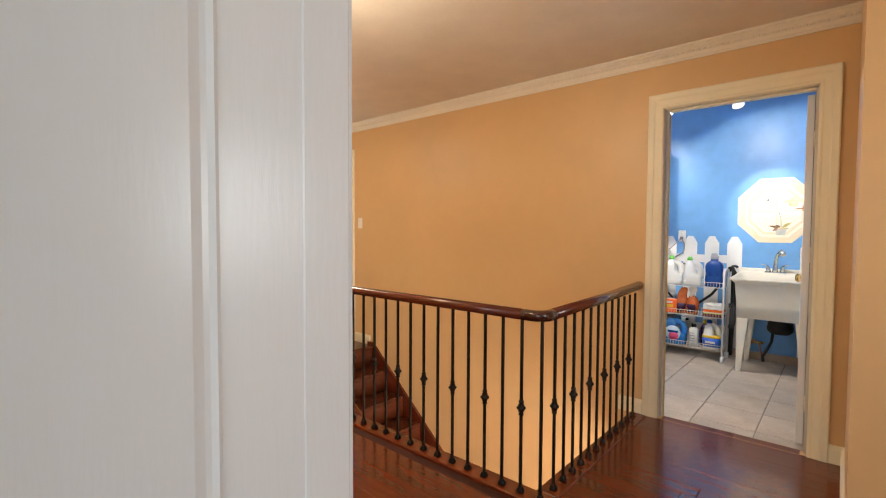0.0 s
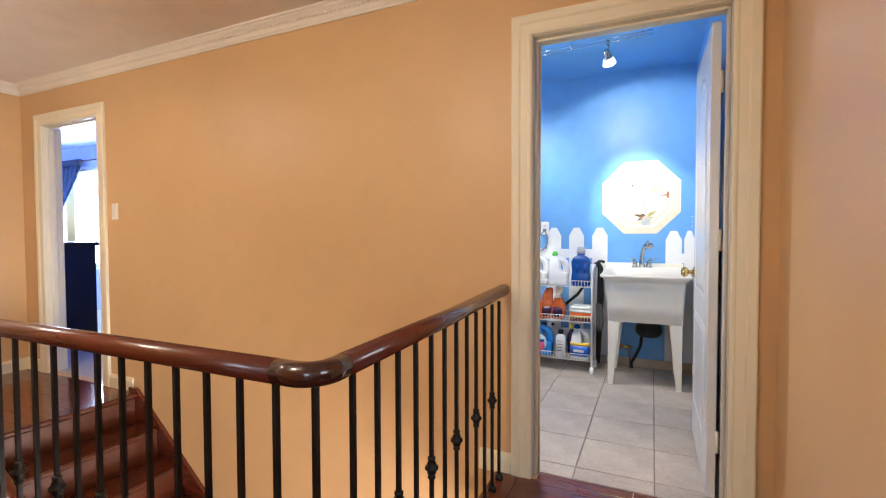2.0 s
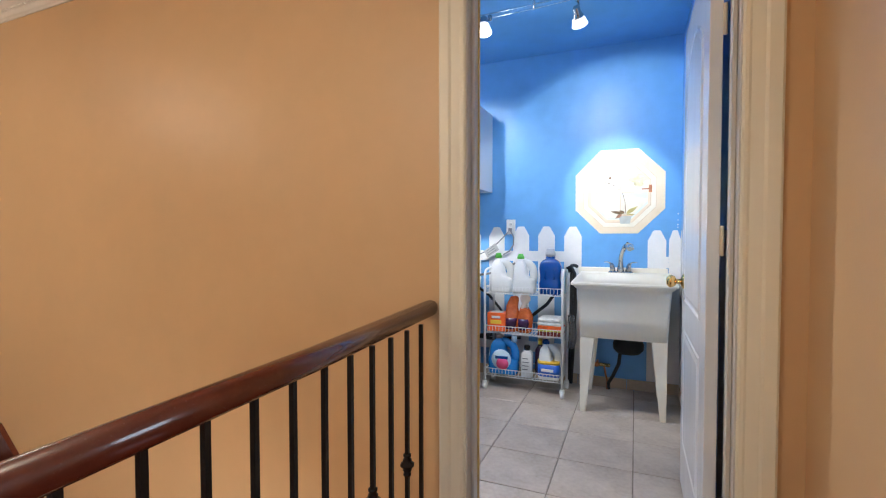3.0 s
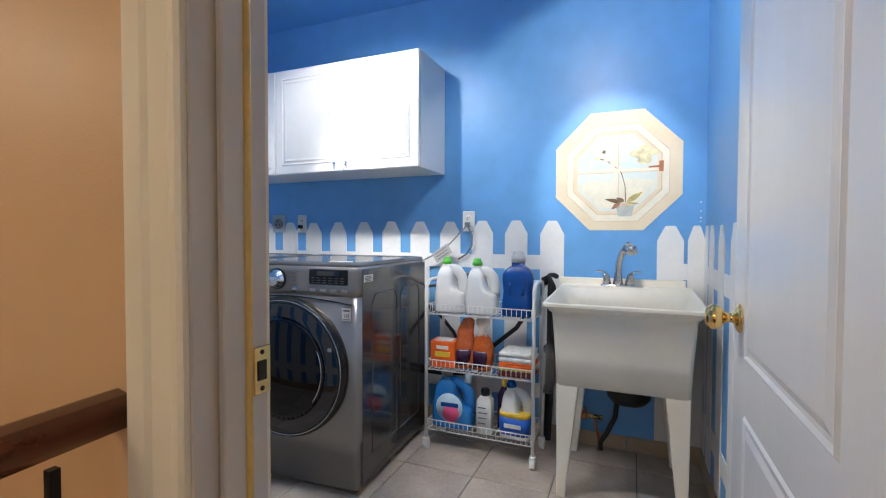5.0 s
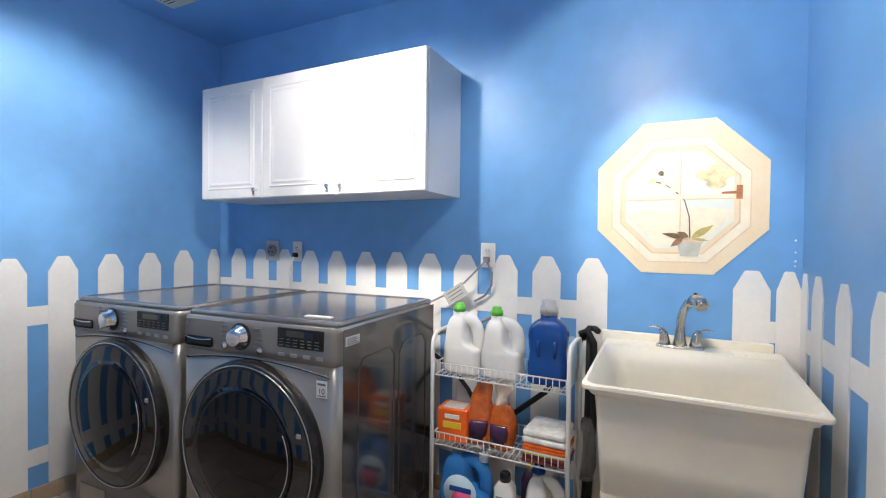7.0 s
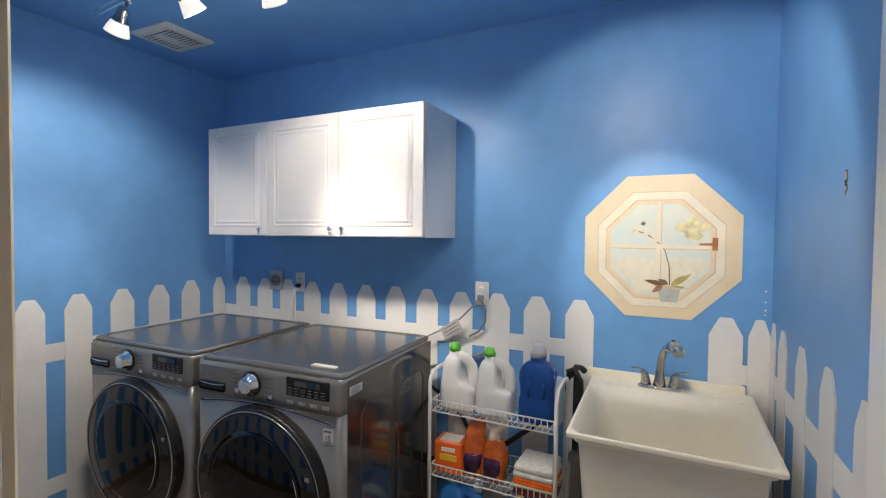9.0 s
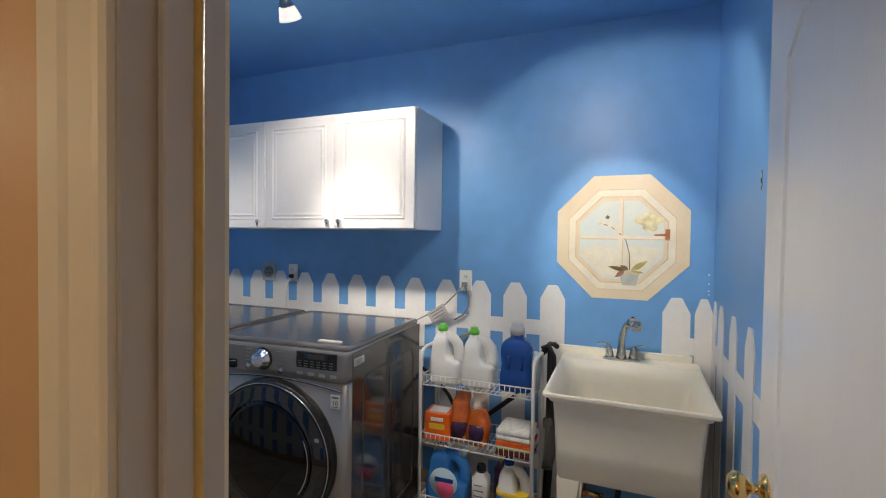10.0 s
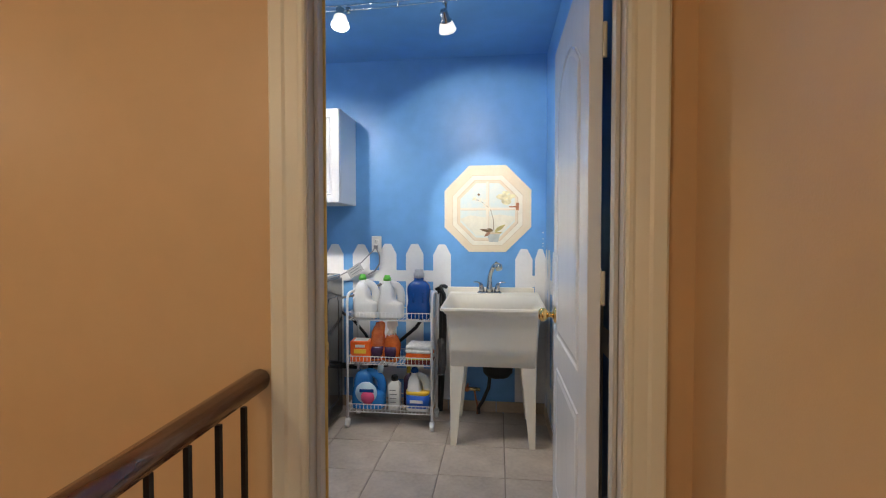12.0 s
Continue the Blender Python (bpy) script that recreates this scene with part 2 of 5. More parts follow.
def basis(d):
    d = d.normalized()
    up = Vector((0, 0, 1)) if abs(d.z) < 0.95 else Vector((1, 0, 0))
    a = d.cross(up).normalized()
    return a, a.cross(d).normalized()


def tube(bm, pts, r, n=8, caps=True, ry=None, radii=None):
    """A round or oval bar swept along points."""
    pts = [Vector(p) for p in pts]
    rings = []
    for i, p in enumerate(pts):
        d = (pts[min(i + 1, len(pts) - 1)] - pts[max(i - 1, 0)])
        a, b = basis(d)
        if rings and ry is None:
            d = d.normalized()
            a = (last[0] - d * last[0].dot(d)).normalized()
            b = d.cross(a) if last[2].cross(last[0]).dot(last[1]) > 0 else a.cross(d)
        last = (a, b, d)
        rr = radii[i] if radii else r
        rb = (ry if ry else r) * (rr / r)
        rings.append([bm.verts.new(p + a * (rr * math.cos(2 * math.pi * k / n)) + b * (rb * math.sin(2 * math.pi * k / n))) for k in range(n)])
    for i in range(len(rings) - 1):
        for k in range(n):
            f = bm.faces.new((rings[i][k], rings[i][(k + 1) % n], rings[i + 1][(k + 1) % n], rings[i + 1][k]))
            f.smooth = True
    if caps:
        bm.faces.new(rings[0][::-1])
        bm.faces.new(rings[-1])
    return bm


def lathe(bm, prof, c=(0, 0, 0), n=20, axis=(0, 0, 1)):
    """A turned body: prof holds (radius, height) along the axis."""
    ax = Vector(axis).normalized()
    a, b = basis(ax)
    c = Vector(c)
    rings = []
    for r, h in prof:
        rings.append([bm.verts.new(c + ax * h + a * (max(r, 0.0004) * math.cos(2 * math.pi * k / n)) + b * (max(r, 0.0004) * math.sin(2 * math.pi * k / n))) for k in range(n)])
    for i in range(len(rings) - 1):
        for k in range(n):
            f = bm.faces.new((rings[i][k], rings[i][(k + 1) % n], rings[i + 1][(k + 1) % n], rings[i + 1][k]))
            f.smooth = True
    bm.faces.new(rings[0][::-1])
    bm.faces.new(rings[-1])
    return bm


def prism(bm, poly, place, depth):
    """A flat outline given in two coordinates, set by place(u, v, w) and made depth thick."""
    a = [bm.verts.new(place(u, v, 0)) for u, v in poly]
    b = [bm.verts.new(place(u, v, depth)) for u, v in poly]
    n = len(poly)
    bm.faces.new(a)
    bm.faces.new(b[::-1])
    for i in range(n):
        bm.faces.new((a[i], b[i], b[(i + 1) % n], a[(i + 1) % n]))
    return bm


def loft(bm, rings, smooth=True, caps=True):
    vs = [[bm.verts.new(p) for p in ring] for ring in rings]
    n = len(vs[0])
    for i in range(len(vs) - 1):
        for k in range(n):
            f = bm.faces.new((vs[i][k], vs[i][(k + 1) % n], vs[i + 1][(k + 1) % n], vs[i + 1][k]))
            f.smooth = smooth
    if caps:
        bm.faces.new(vs[0][::-1])
        bm.faces.new(vs[-1])
    return bm


def rring(w, d, z, r, cx=0.0, cy=0.0, seg=4):
    """A rounded rectangle at height z."""
    r = min(r, w / 2 - 0.001, d / 2 - 0.001)
    out = []
    for sx, sy, a0 in ((1, 1, 0), (-1, 1, 90), (-1, -1, 180), (1, -1, 270)):
        for k in range(seg + 1):
            a = radians(a0 + 90 * k / seg)
            out.append(Vector((cx + sx * (w / 2 - r) + r * math.cos(a), cy + sy * (d / 2 - r) + r * math.sin(a), z)))
    return out


def finish(name, bm, material):
    bmesh.ops.recalc_face_normals(bm, faces=bm.faces)
    me = bpy.data.meshes.new(name)
    bm.to_mesh(me)
    bm.free()
    me.materials.append(material)
    return me


def part(name, bm, material, parent, label=""):
    ob = new(name, finish(name, bm, material))
    ob.parent = parent
    if label:
        ob["label"] = label
    return ob


def thing(name, at, label, category, group="", turn=0.0, kind=""):
    ob = new(name)
    ob.empty_display_size = 0.05
    ob.matrix_world = pose(*at, 0, 0, turn)
    return tagged(ob, label, category, group, kind)


def setting(name, bm, material, label=""):
    return tagged(new(name, finish(name, bm, material)), label, kind="structure")


def slab(bm, axis, a0, a1, b0, b1, z0, z1, holes=()):
    """A wall along axis from a0 to a1, b0..b1 thick, with holes (a, b, z0, z1)."""
    def put(p, q, lo, hi):
        if q - p > 1e-4 and hi - lo > 1e-4:
            if axis == "x":
                box(bm, p, q, b0, b1, lo, hi)
            else:
                box(bm, b0, b1, p, q, lo, hi)
    at = a0
    for h0, h1, lo, hi in sorted(holes):
        put(at, h0, z0, z1)
        put(h0, h1, z0, lo)
        put(h0, h1, hi, z1)
        at = h1
    put(at, a1, z0, z1)
    return bm


# ================= structure =================
YH, YL = 4.63, 4.75          # hall face and laundry face of the wall between
YB = 6.75                    # back wall of the laundry
XL, XR = -3.30, -0.24        # side walls of the laundry
LZ, HZ = 2.49, 2.376          # ceilings
XW, XE = -5.38, -0.12        # hall end wall and right wall
DOOR = (-1.045, -0.28)       # laundry opening
FDOOR = (-5.06, -4.32)       # bedroom opening
DH = 2.03
WELL = (-3.92, -1.20, 3.33, YH)

setting("wall_hall_long", slab(B(), "x", -5.5, XE, YH, 4.69, -2.8, 2.75, [(FDOOR[0] - 0.018, FDOOR[1] + 0.018, 0, DH), (DOOR[0] - 0.018, DOOR[1] + 0.018, 0, DH)]), M_HALL, "peach painted hall wall beside the stairwell")
setting("wall_hall_end", slab(B(), "y", 1.79, YH, XW - 0.12, XW, -2.8, 2.75, [(2.20, 2.98, 0, DH)]), M_HALL, "peach painted hall end wall")
setting("wall_hall_right", slab(B(), "y", 3.64, YH, XE, 0.0, -0.3, 2.75), M_HALL, "peach painted short wall beside the laundry door")
setting("wall_hall_return", slab(B(), "x", 0.0, 1.4, 3.64, 3.76, -0.3, 2.75), M_HALL, "peach painted return wall")
setting("wall_hall_side", slab(B(), "y", 1.83, 3.64, 1.4, 1.52, -0.3, 2.75, [(2.2, 3.1, 0.95, 1.75)]), M_HALL, "peach painted side wall")
setting("wall_hall_south", slab(B(), "x", XW, 1.4, 1.85, 1.91, -0.3, 2.75, [(-0.778, 0.078, 0, DH)]), M_HALL, "peach painted wall with the first room's doorway")
setting("wall_first_room_north", slab(B(), "x", -2.6, 1.9, 1.83, 1.85, -0.3, 2.75, [(-0.778, 0.078, 0, DH)]), M_FENCE, "white painted wall")
setting("wall_first_room_west", slab(B(), "y", -2.0, 1.83, -2.72, -2.6, -0.3, 2.75), M_FENCE, "white painted wall")
setting("wall_first_room_east", slab(B(), "y", -2.0, 1.83, 1.9, 2.02, -0.3, 2.75), M_FENCE, "white painted wall")
setting("wall_first_room_south", slab(B(), "x", -2.72, 2.02, -2.12, -2.0, -0.3, 2.75, [(-1.7, 0.5, 0.7, 2.3)]), M_FENCE, "white painted wall with a window opening")
setting("ceiling_first_room", box(B(), -2.72, 2.02, -2.12, 1.85, 2.45, 2.55), M_CEIL)
setting("floor_first_room", box(B(), -2.72, 2.02, -2.12, 1.85, -0.3, -0.004), M_LOWFLOOR)

setting("wall_laundry_front", slab(B(), "x", XL, XR, 4.69, YL, -0.1, 2.75, [(DOOR[0] - 0.018, DOOR[1] + 0.018, -0.1, DH)]), M_BLUE, "sky blue painted wall")
setting("wall_laundry_back", slab(B(), "x", XL - 0.12, XR + 0.12, YB, YB + 0.12, -0.1, 2.75), M_BLUE, "sky blue painted wall with a mural")
setting("wall_laundry_left", slab(B(), "y", 4.69, YB, XL - 0.12, XL, -0.1, 2.75), M_BLUE, "sky blue painted wall")
setting("wall_laundry_right", slab(B(), "y", 4.69, YB, XR, XR + 0.12, -0.1, 2.75), M_BLUE, "sky blue painted wall")
setting("ceiling_laundry", box(B(), XL, XR, 4.69, YB, LZ, LZ + 0.1), M_BLUE, "sky blue painted ceiling")
setting("ceiling_hall", box(B(), XW, 1.4, 1.91, YH, HZ, HZ + 0.1), M_CEIL, "stippled off-white ceiling")

# bedroom seen through the far doorway
setting("wall_bedroom_front", slab(B(), "x", -10.2, XL - 0.12, 4.69, YL, -0.1, 2.6, [(FDOOR[0] - 0.018, FDOOR[1] + 0.018, -0.1, DH)]), M_FARBLUE, "pale blue painted wall")
setting("wall_bedroom_back", slab(B(), "x", -10.2, XL - 0.12, YB, YB + 0.12, -0.1, 2.6, [(-9.3, -7.98, 0.64, 2.18)]), M_FARBLUE, "pale blue painted wall with a window")
setting("wall_bedroom_left", slab(B(), "y", 4.69, YB, -10.32, -10.2, -0.1, 2.6), M_FARBLUE)
setting("wall_bedroom_right", slab(B(), "y", YL, YB, XL - 0.22, XL - 0.125, -0.1, 2.6), M_FARBLUE)
setting("ceiling_bedroom", box(B(), -10.2, XL - 0.12, 4.69, YB, 2.5, 2.6), M_FARBLUE)
setting("floor_bedroom", box(B(), -10.2, XL - 0.12, YH + 0.06, YB, -0.12, 0.0), M_CARPET, "pale carpet")
setting("backdrop_daylight", box(B(), -10.5, -6.9, 7.6, 7.62, -0.5, 3.4), M_SKY, "bright overcast daylight outside")
setting("chair_rail_trim", box(B(), -7.98, XL - 0.22, YB - 0.012, YB - 0.001, 0.86, 0.91, 0.003), M_FARBLUE)

# hall floor bed, laundry floor bed, stairwell
bm = B()
box(bm, XW, WELL[0], 1.91, YH, -0.3, -0.016)
box(bm, WELL[0], WELL[1], 1.91, WELL[2], -0.3, -0.016)
box(bm, WELL[1], 1.4, 1.91, YH, -0.3, -0.016)
box(bm, FDOOR[0], FDOOR[1], YH, YH + 0.06, -0.3, -0.016)
box(bm, DOOR[0], DOOR[1], YH, 4.70, -0.3, -0.016)
floor_hall = setting("floor_hall", bm, M_SUB, "glossy red-brown cherry plank floor")
setting("threshold_first_room", box(B(), -0.76, 0.06, 1.78, 1.912, -0.2, 0.004, 0.003), M_RAIL, "red-brown wooden threshold")
setting("floor_laundry", box(B(), XL, XR, 4.70, YB, -0.1, -0.008), M_GROUT, "beige ceramic tile floor with grey grout")
setting("wall_stairwell_near", box(B(), -4.3, 0.5, WELL[2] - 0.12, WELL[2], -2.8, -0.3), M_HALL)
setting("wall_stairwell_end", slab(B(), "y", WELL[2], YH, 0.5, 0.6, -2.8, -0.3, [(3.5, 4.4, -2.3, -0.7)]), M_HALL)
setting("floor_lower", box(B(), -5.38, 0.5, WELL[2], YH, -2.9, -2.8), M_LOWFLOOR)
setting("trim_well_front", box(B(), WELL[0], WELL[1] + 0.09, WELL[2] - 0.09, WELL[2] + 0.02, -0.14, 0.004, 0.006), M_PLANK, "red-brown wood edge of the landing")
setting("trim_well_side", box(B(), WELL[1] - 0.02, WELL[1] + 0.09, WELL[2] + 0.021, YH - 0.001, -0.14, 0.004, 0.006), M_PLANK, "red-brown wood edge of the landing")


def run_profile(name, prof, p, q, material, out, label=""):
    """A moulding: prof (out from wall, height) run from p to q; out is the wall's inward normal."""
    p, q, out = Vector(p), Vector(q), Vector(out)
    bm = B()
    loft(bm, [[p + out * u + Vector((0, 0, v)) for u, v in prof], [q + out * u + Vector((0, 0, v)) for u, v in prof]], smooth=False)
    return setting(name, bm, material, label)


CROWN = [(0, -0.105), (0.010, -0.105), (0.014, -0.092), (0.022, -0.086), (0.030, -0.066), (0.048, -0.042), (0.066, -0.028), (0.070, -0.018), (0.082, -0.012), (0.084, 0), (0, 0)]
CROWN = [(u * 0.78, v * 0.78) for u, v in CROWN]
M_CROWN = mat("white_crown_paint", (0.78, 0.74, 0.66), 0.42, var=0.03, scale=4)
run_profile("crown_trim_long", CROWN, (XW, YH, HZ), (XE, YH, HZ), M_CROWN, (0, -1, 0), "white crown moulding")
run_profile("crown_trim_end", CROWN, (XW, 1.91, HZ), (XW, YH - 0.0, HZ), M_CROWN, (1, 0, 0), "white crown moulding")
run_profile("crown_trim_return", CROWN, (XE, 3.64, HZ), (1.4, 3.64, HZ), M_CROWN, (0, -1, 0), "white crown moulding")
def bead_row(name, p, q, out):
    """Small carved beads in one row along a crown moulding."""
    p, q, out = Vector(p), Vector(q), Vector(out)
    run = (q - p).normalized()
    bm = B()
    for k in range(int((q - p).length / 0.030)):
        c = p + run * (0.015 + 0.030 * k) + out * 0.0315 + Vector((0, 0, -0.0385))
        wide = [c - out * 0.003 + run * a + Vector((0, 0, h_)) for a, h_ in ((-0.011, -0.009), (0.011, -0.009), (0.011, 0.009), (-0.011, 0.009))]
        proud = [c + out * 0.004 + run * a + Vector((0, 0, h_ - 0.003)) for a, h_ in ((-0.006, -0.005), (0.006, -0.005), (0.006, 0.005), (-0.006, 0.005))]
        loft(bm, [wide, proud], smooth=False)
    return setting(name, bm, M_CROWN, "row of carved beads on the crown moulding")


bead_row("crown_trim_beads", (XW + 0.1, YH, HZ), (XE, YH, HZ), (0, -1, 0))
BASE = [(0, 0), (0.014, 0), (0.014, 0.075), (0.010, 0.085), (0.006, 0.095), (0, 0.098)]
for nm, p, q, o in (
    ("baseboard_corner", (-0.195, YH, 0), (XE, YH, 0), (0, -1, 0)),
    ("baseboard_right", (XE, 3.64, 0), (XE, YH, 0), (-1, 0, 0)),
    ("baseboard_return", (XE, 3.64, 0), (1.4, 3.64, 0), (0, -1, 0)),
    ("baseboard_rail_end", (-1.30, YH, 0), (-1.145, YH, 0), (0, -1, 0)),
    ("baseboard_switch", (-4.225, YH, 0), (-3.96, YH, 0), (0, -1, 0)),
    ("baseboard_door", (XW, YH, 0), (-5.155, YH, 0), (0, -1, 0)),
    ("baseboard_end", (XW, 3.07, 0), (XW, YH, 0), (1, 0, 0)),
):
    run_profile(nm, BASE, p, q, M_TRIM, o, "white baseboard")


def casing(name, x0, x1, yf, depth, label, paint, stops=True, wide=0.092, top=DH, back=True, front=True, inside=None):
    """A door lining in a wall across y: jambs, head, stops and moulded casings on the front face."""
    th = thing(name, ((x0 + x1) / 2, yf, 0), label, "door frame", kind="structure")
    cx = (x0 + x1) / 2
    h = (x1 - x0) / 2
    for s, nm in ((-1, "jamb"), (1, "jamb")):
        a, b = sorted((s * h, s * (h - 0.018)))
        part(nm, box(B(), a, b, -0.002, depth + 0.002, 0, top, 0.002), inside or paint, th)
        if not stops:
            continue
        a, b = sorted((s * (h - 0.0185), s * (h - 0.030)))
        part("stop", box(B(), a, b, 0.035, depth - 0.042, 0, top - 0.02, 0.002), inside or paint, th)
    part("head_jamb", box(B(), -h + 0.0185, h - 0.0185, -0.002, depth + 0.002, top - 0.018, top + 0.001, 0.002), paint, th)
    part("head_stop", box(B(), -h + 0.031, h - 0.031, 0.035, depth - 0.042, top - 0.031, top - 0.0185, 0.002), paint, th)
    # casing profile across its width from the opening outwards
    prof = [(0.0, 0.0), (0.0, 0.010), (0.006, 0.014), (0.014, 0.014), (0.020, 0.012), (0.050, 0.0145), (0.058, 0.019), (wide - 0.006, 0.021), (wide, 0.017), (wide, 0.0)]
    for face, sgn in ((0.0, -1), (depth, 1)):
        if (face and not back) or (not face and not front):
            continue
        o = h - 0.014
        t = top - 0.014
        for s in (-1, 1):
            bm = B()
            loft(bm, [[Vector((s * (o + u), face + sgn * v, 0.0)) for u, v in prof], [Vector((s * (o + u), face + sgn * v, t + u)) for u, v in prof]], smooth=False)
            part("casing", bm, paint, th)
        bm = B()
        loft(bm, [[Vector((-(o + u), face + sgn * v, t + u)) for u, v in prof], [Vector(((o + u), face + sgn * v, t + u)) for u, v in prof]], smooth=False)
        part("head_casing", bm, paint, th)
    return th


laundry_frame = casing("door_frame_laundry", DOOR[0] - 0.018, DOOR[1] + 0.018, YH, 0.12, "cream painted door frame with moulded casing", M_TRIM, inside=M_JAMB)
casing("door_frame_bedroom", FDOOR[0] - 0.018, FDOOR[1] + 0.018, YH, 0.12, "white painted door frame with moulded casing", M_TRIM)
casing("door_frame_first_room", -0.778, 0.078, 1.83, 0.08, "white painted door frame with moulded casing", M_WHITE, stops=False, front=False)
# strike plate and yellowed strip on the laundry jamb
bm = B()
sx = -(DOOR[1] - DOOR[0]) / 2
tube(bm, [(sx + 0.0125, 0.074, z) for z in (0.0, 0.6, 1.2, DH - 0.035)], 0.0055, 10)
part("door_seal", bm, M_AGED, laundry_frame, "yellowed door seal strip")
bm = B()
box(bm, sx, sx + 0.003, 0.094, 0.1245, 0.872, 0.94, 0.001)
plate = part("strike_plate", bm, M_BRASS, laundry_frame, "brass strike plate")
part("latch_hole", box(B(), sx + 0.002, sx + 0.0045, 0.100, 0.115, 0.892, 0.92), M_SLOT, plate)
for z in (0.88, 0.932):
    part("screw", lathe(B(), [(0.004, 0), (0.003, 0.0015)], (sx + 0.003, 0.108, z), 8, (1, 0, 0)), M_BRONZE, plate)


def panel_door(name, at, turn, width, height, label, knob, arched=True):
    """A moulded panel door, hinged at its origin, running along +x, its face towards -y and +y."""
    th = thing(name, at, label, "door", turn=turn)
    t = 0.035
    leaf = part("leaf", box(B(), 0, width, -t / 2, t / 2, 0.008, height, 0.002), M_WHITE, th)
    m = 0.125
    for s in (-1, 1):
        for cols in ((m, width - m),):
            for z0, z1, arch in ((0.22, 0.715, 0), (0.835, height - 0.13, 1)):
                a, b = cols
                def outline(g):
                    pts = [(a + g, z0 + g), (b - g, z0 + g)]
                    if arch and arched:
                        for k in range(7):
                            f = k / 6
                            u = b - g + (a - b + 2 * g) * f
                            far = (u - m) / (width - 2 * m)
                            pts.append((u, z1 - g - 0.11 * (2 * abs(far - 0.5)) ** 2))
                    else:
                        pts += [(b - g, z1 - g), (a + g, z1 - g)]
                    return pts
                bm = B()
                y0 = s * (t / 2 - 0.001)
                levels = [(0.0, 0.001), (0.006, 0.0055), (0.014, 0.0015), (0.022, 0.0015), (0.036, 0.0055)]
                loft(bm, [[Vector((u, y0 + s * d, v)) for u, v in outline(g)] for g, d in levels], smooth=False)
                part("panel", bm, M_WHITE, th)
    if knob:
        for s in (-1, 1):
            k = part("knob", lathe(B(), [(0.032, 0), (0.033, 0.004), (0.022, 0.010), (0.011, 0.014), (0.011, 0.030), (0.022, 0.036), (0.0285, 0.048), (0.028, 0.058), (0.018, 0.068), (0.006, 0.070)], (width - 0.065, s * t / 2, 0.915), 24, (0, s, 0)), M_BRASS, th, "polished brass knob")
    for z in (0.25, height / 2 + 0.1, height - 0.25):
        part("hinge", tube(B(), [(-0.004, -t / 2 - 0.004, z - 0.045), (-0.004, -t / 2 - 0.004, z + 0.045)], 0.006, 8), M_TRIM, th, "painted hinge")
    return th


panel_door("door_1", (-0.3165, 4.772, 0), 90, 0.735, 2.0, "white moulded panel door with brass knob, open", True)
panel_door("door_2", (-0.780, 1.832, 0), -90.3, 0.80, 2.0, "glossy white moulded panel door, open", True)
panel_door("door_3", (XW - 0.05, 2.98, 0), -90, 0.78, 2.02, "white panel door, closed", True)
bm = B()
for a, b in ((2.11, 2.20), (2.98, 3.07)):
    box(bm, XW, XW + 0.02, a, b, 0, 2.12, 0.004)
box(bm, XW, XW + 0.02, 2.2005, 2.9795, 2.03, 2.12, 0.004)
setting("trim_end_wall_door", bm, M_TRIM, "white door casing")

# ================= stairs and railing =================
RISE, RUN, X0 = 0.207, 0.238, -3.92
stairs = thing("staircase", (X0, WELL[2], 0), "dark cherry wood staircase going down with rounded nosings", "staircase", kind="structure")
SW = YH - WELL[2]
bm_t = B()
box(bm_t, -0.02, RUN + 0.03, 0.025, SW - 0.03, -0.035, 0, 0.012, 2)
tread_mesh = finish("tread", bm_t, M_STAIR)
bm_r = B()
box(bm_r, -0.012, 0.0, 0.025, SW - 0.03, -RISE, -0.036)
riser_mesh = finish("riser", bm_r, M_STAIR)
for i in range(1, 14):
    t_ob = new("tread", tread_mesh)
    t_ob.parent, t_ob.location = stairs, ((i - 1) * RUN, 0, -i * RISE)
for i in range(0, 13):
    r_ob = new("riser", riser_mesh)
    r_ob.parent, r_ob.location = stairs, (i * RUN + 0.016, 0, -i * RISE)
for y0, y1, nm in ((SW - 0.028, SW - 0.003, "skirt_board"), (0.003, 0.024, "skirt_board")):
    bm = B()
    poly = [(-0.06, 0.035), (0.02, 0.035), (13 * RUN, 0.06 - 13 * RISE), (13 * RUN, -0.42 - 13 * RISE), (-0.02, -0.30)]
    prism(bm, poly, lambda u, v, w: Vector((u, y0 + w, v)), y1 - y0)
    part(nm, bm, M_RAIL, stairs, "red-brown skirt board")
part("landing_nosing", box(B(), -0.10, 0.035, 0.0, SW - 0.002, -0.03, 0.005, 0.011, 2), M_STAIR, stairs)

railing = thing("railing", (-1.16, 3.28, 0), "mahogany handrail on black iron balusters round the stairwell", "railing")
RZ = 0.842
path = [(-2.92, 0.0, RZ - 0.004), (-2.0, 0.0, RZ), (-1.0, 0.0, RZ), (-0.10, 0.0, RZ)]
arc = [(-0.05 + 0.05 * math.sin(radians(a)), 0.05 - 0.05 * math.cos(radians(a)), RZ) for a in range(0, 91, 10)]


def rail_sweep(pts, big=1.0):
    bm = B()
    prof = [(-0.020, -0.020), (0.020, -0.020), (0.024, -0.011), (0.027, 0.0), (0.026, 0.012), (0.018, 0.023), (0.0, 0.028), (-0.018, 0.023), (-0.026, 0.012), (-0.027, 0.0), (-0.024, -0.011)]
    pts = [Vector(p) for p in pts]
    rings = []
    for i, p in enumerate(pts):
        d = (pts[min(i + 1, len(pts) - 1)] - pts[max(i - 1, 0)]).normalized()
        side = Vector((d.y, -d.x, 0)).normalized()
        up = side.cross(d).normalized()
        rings.append([p + side * u * big + up * v * big for u, v in prof])
    return loft(bm, rings)


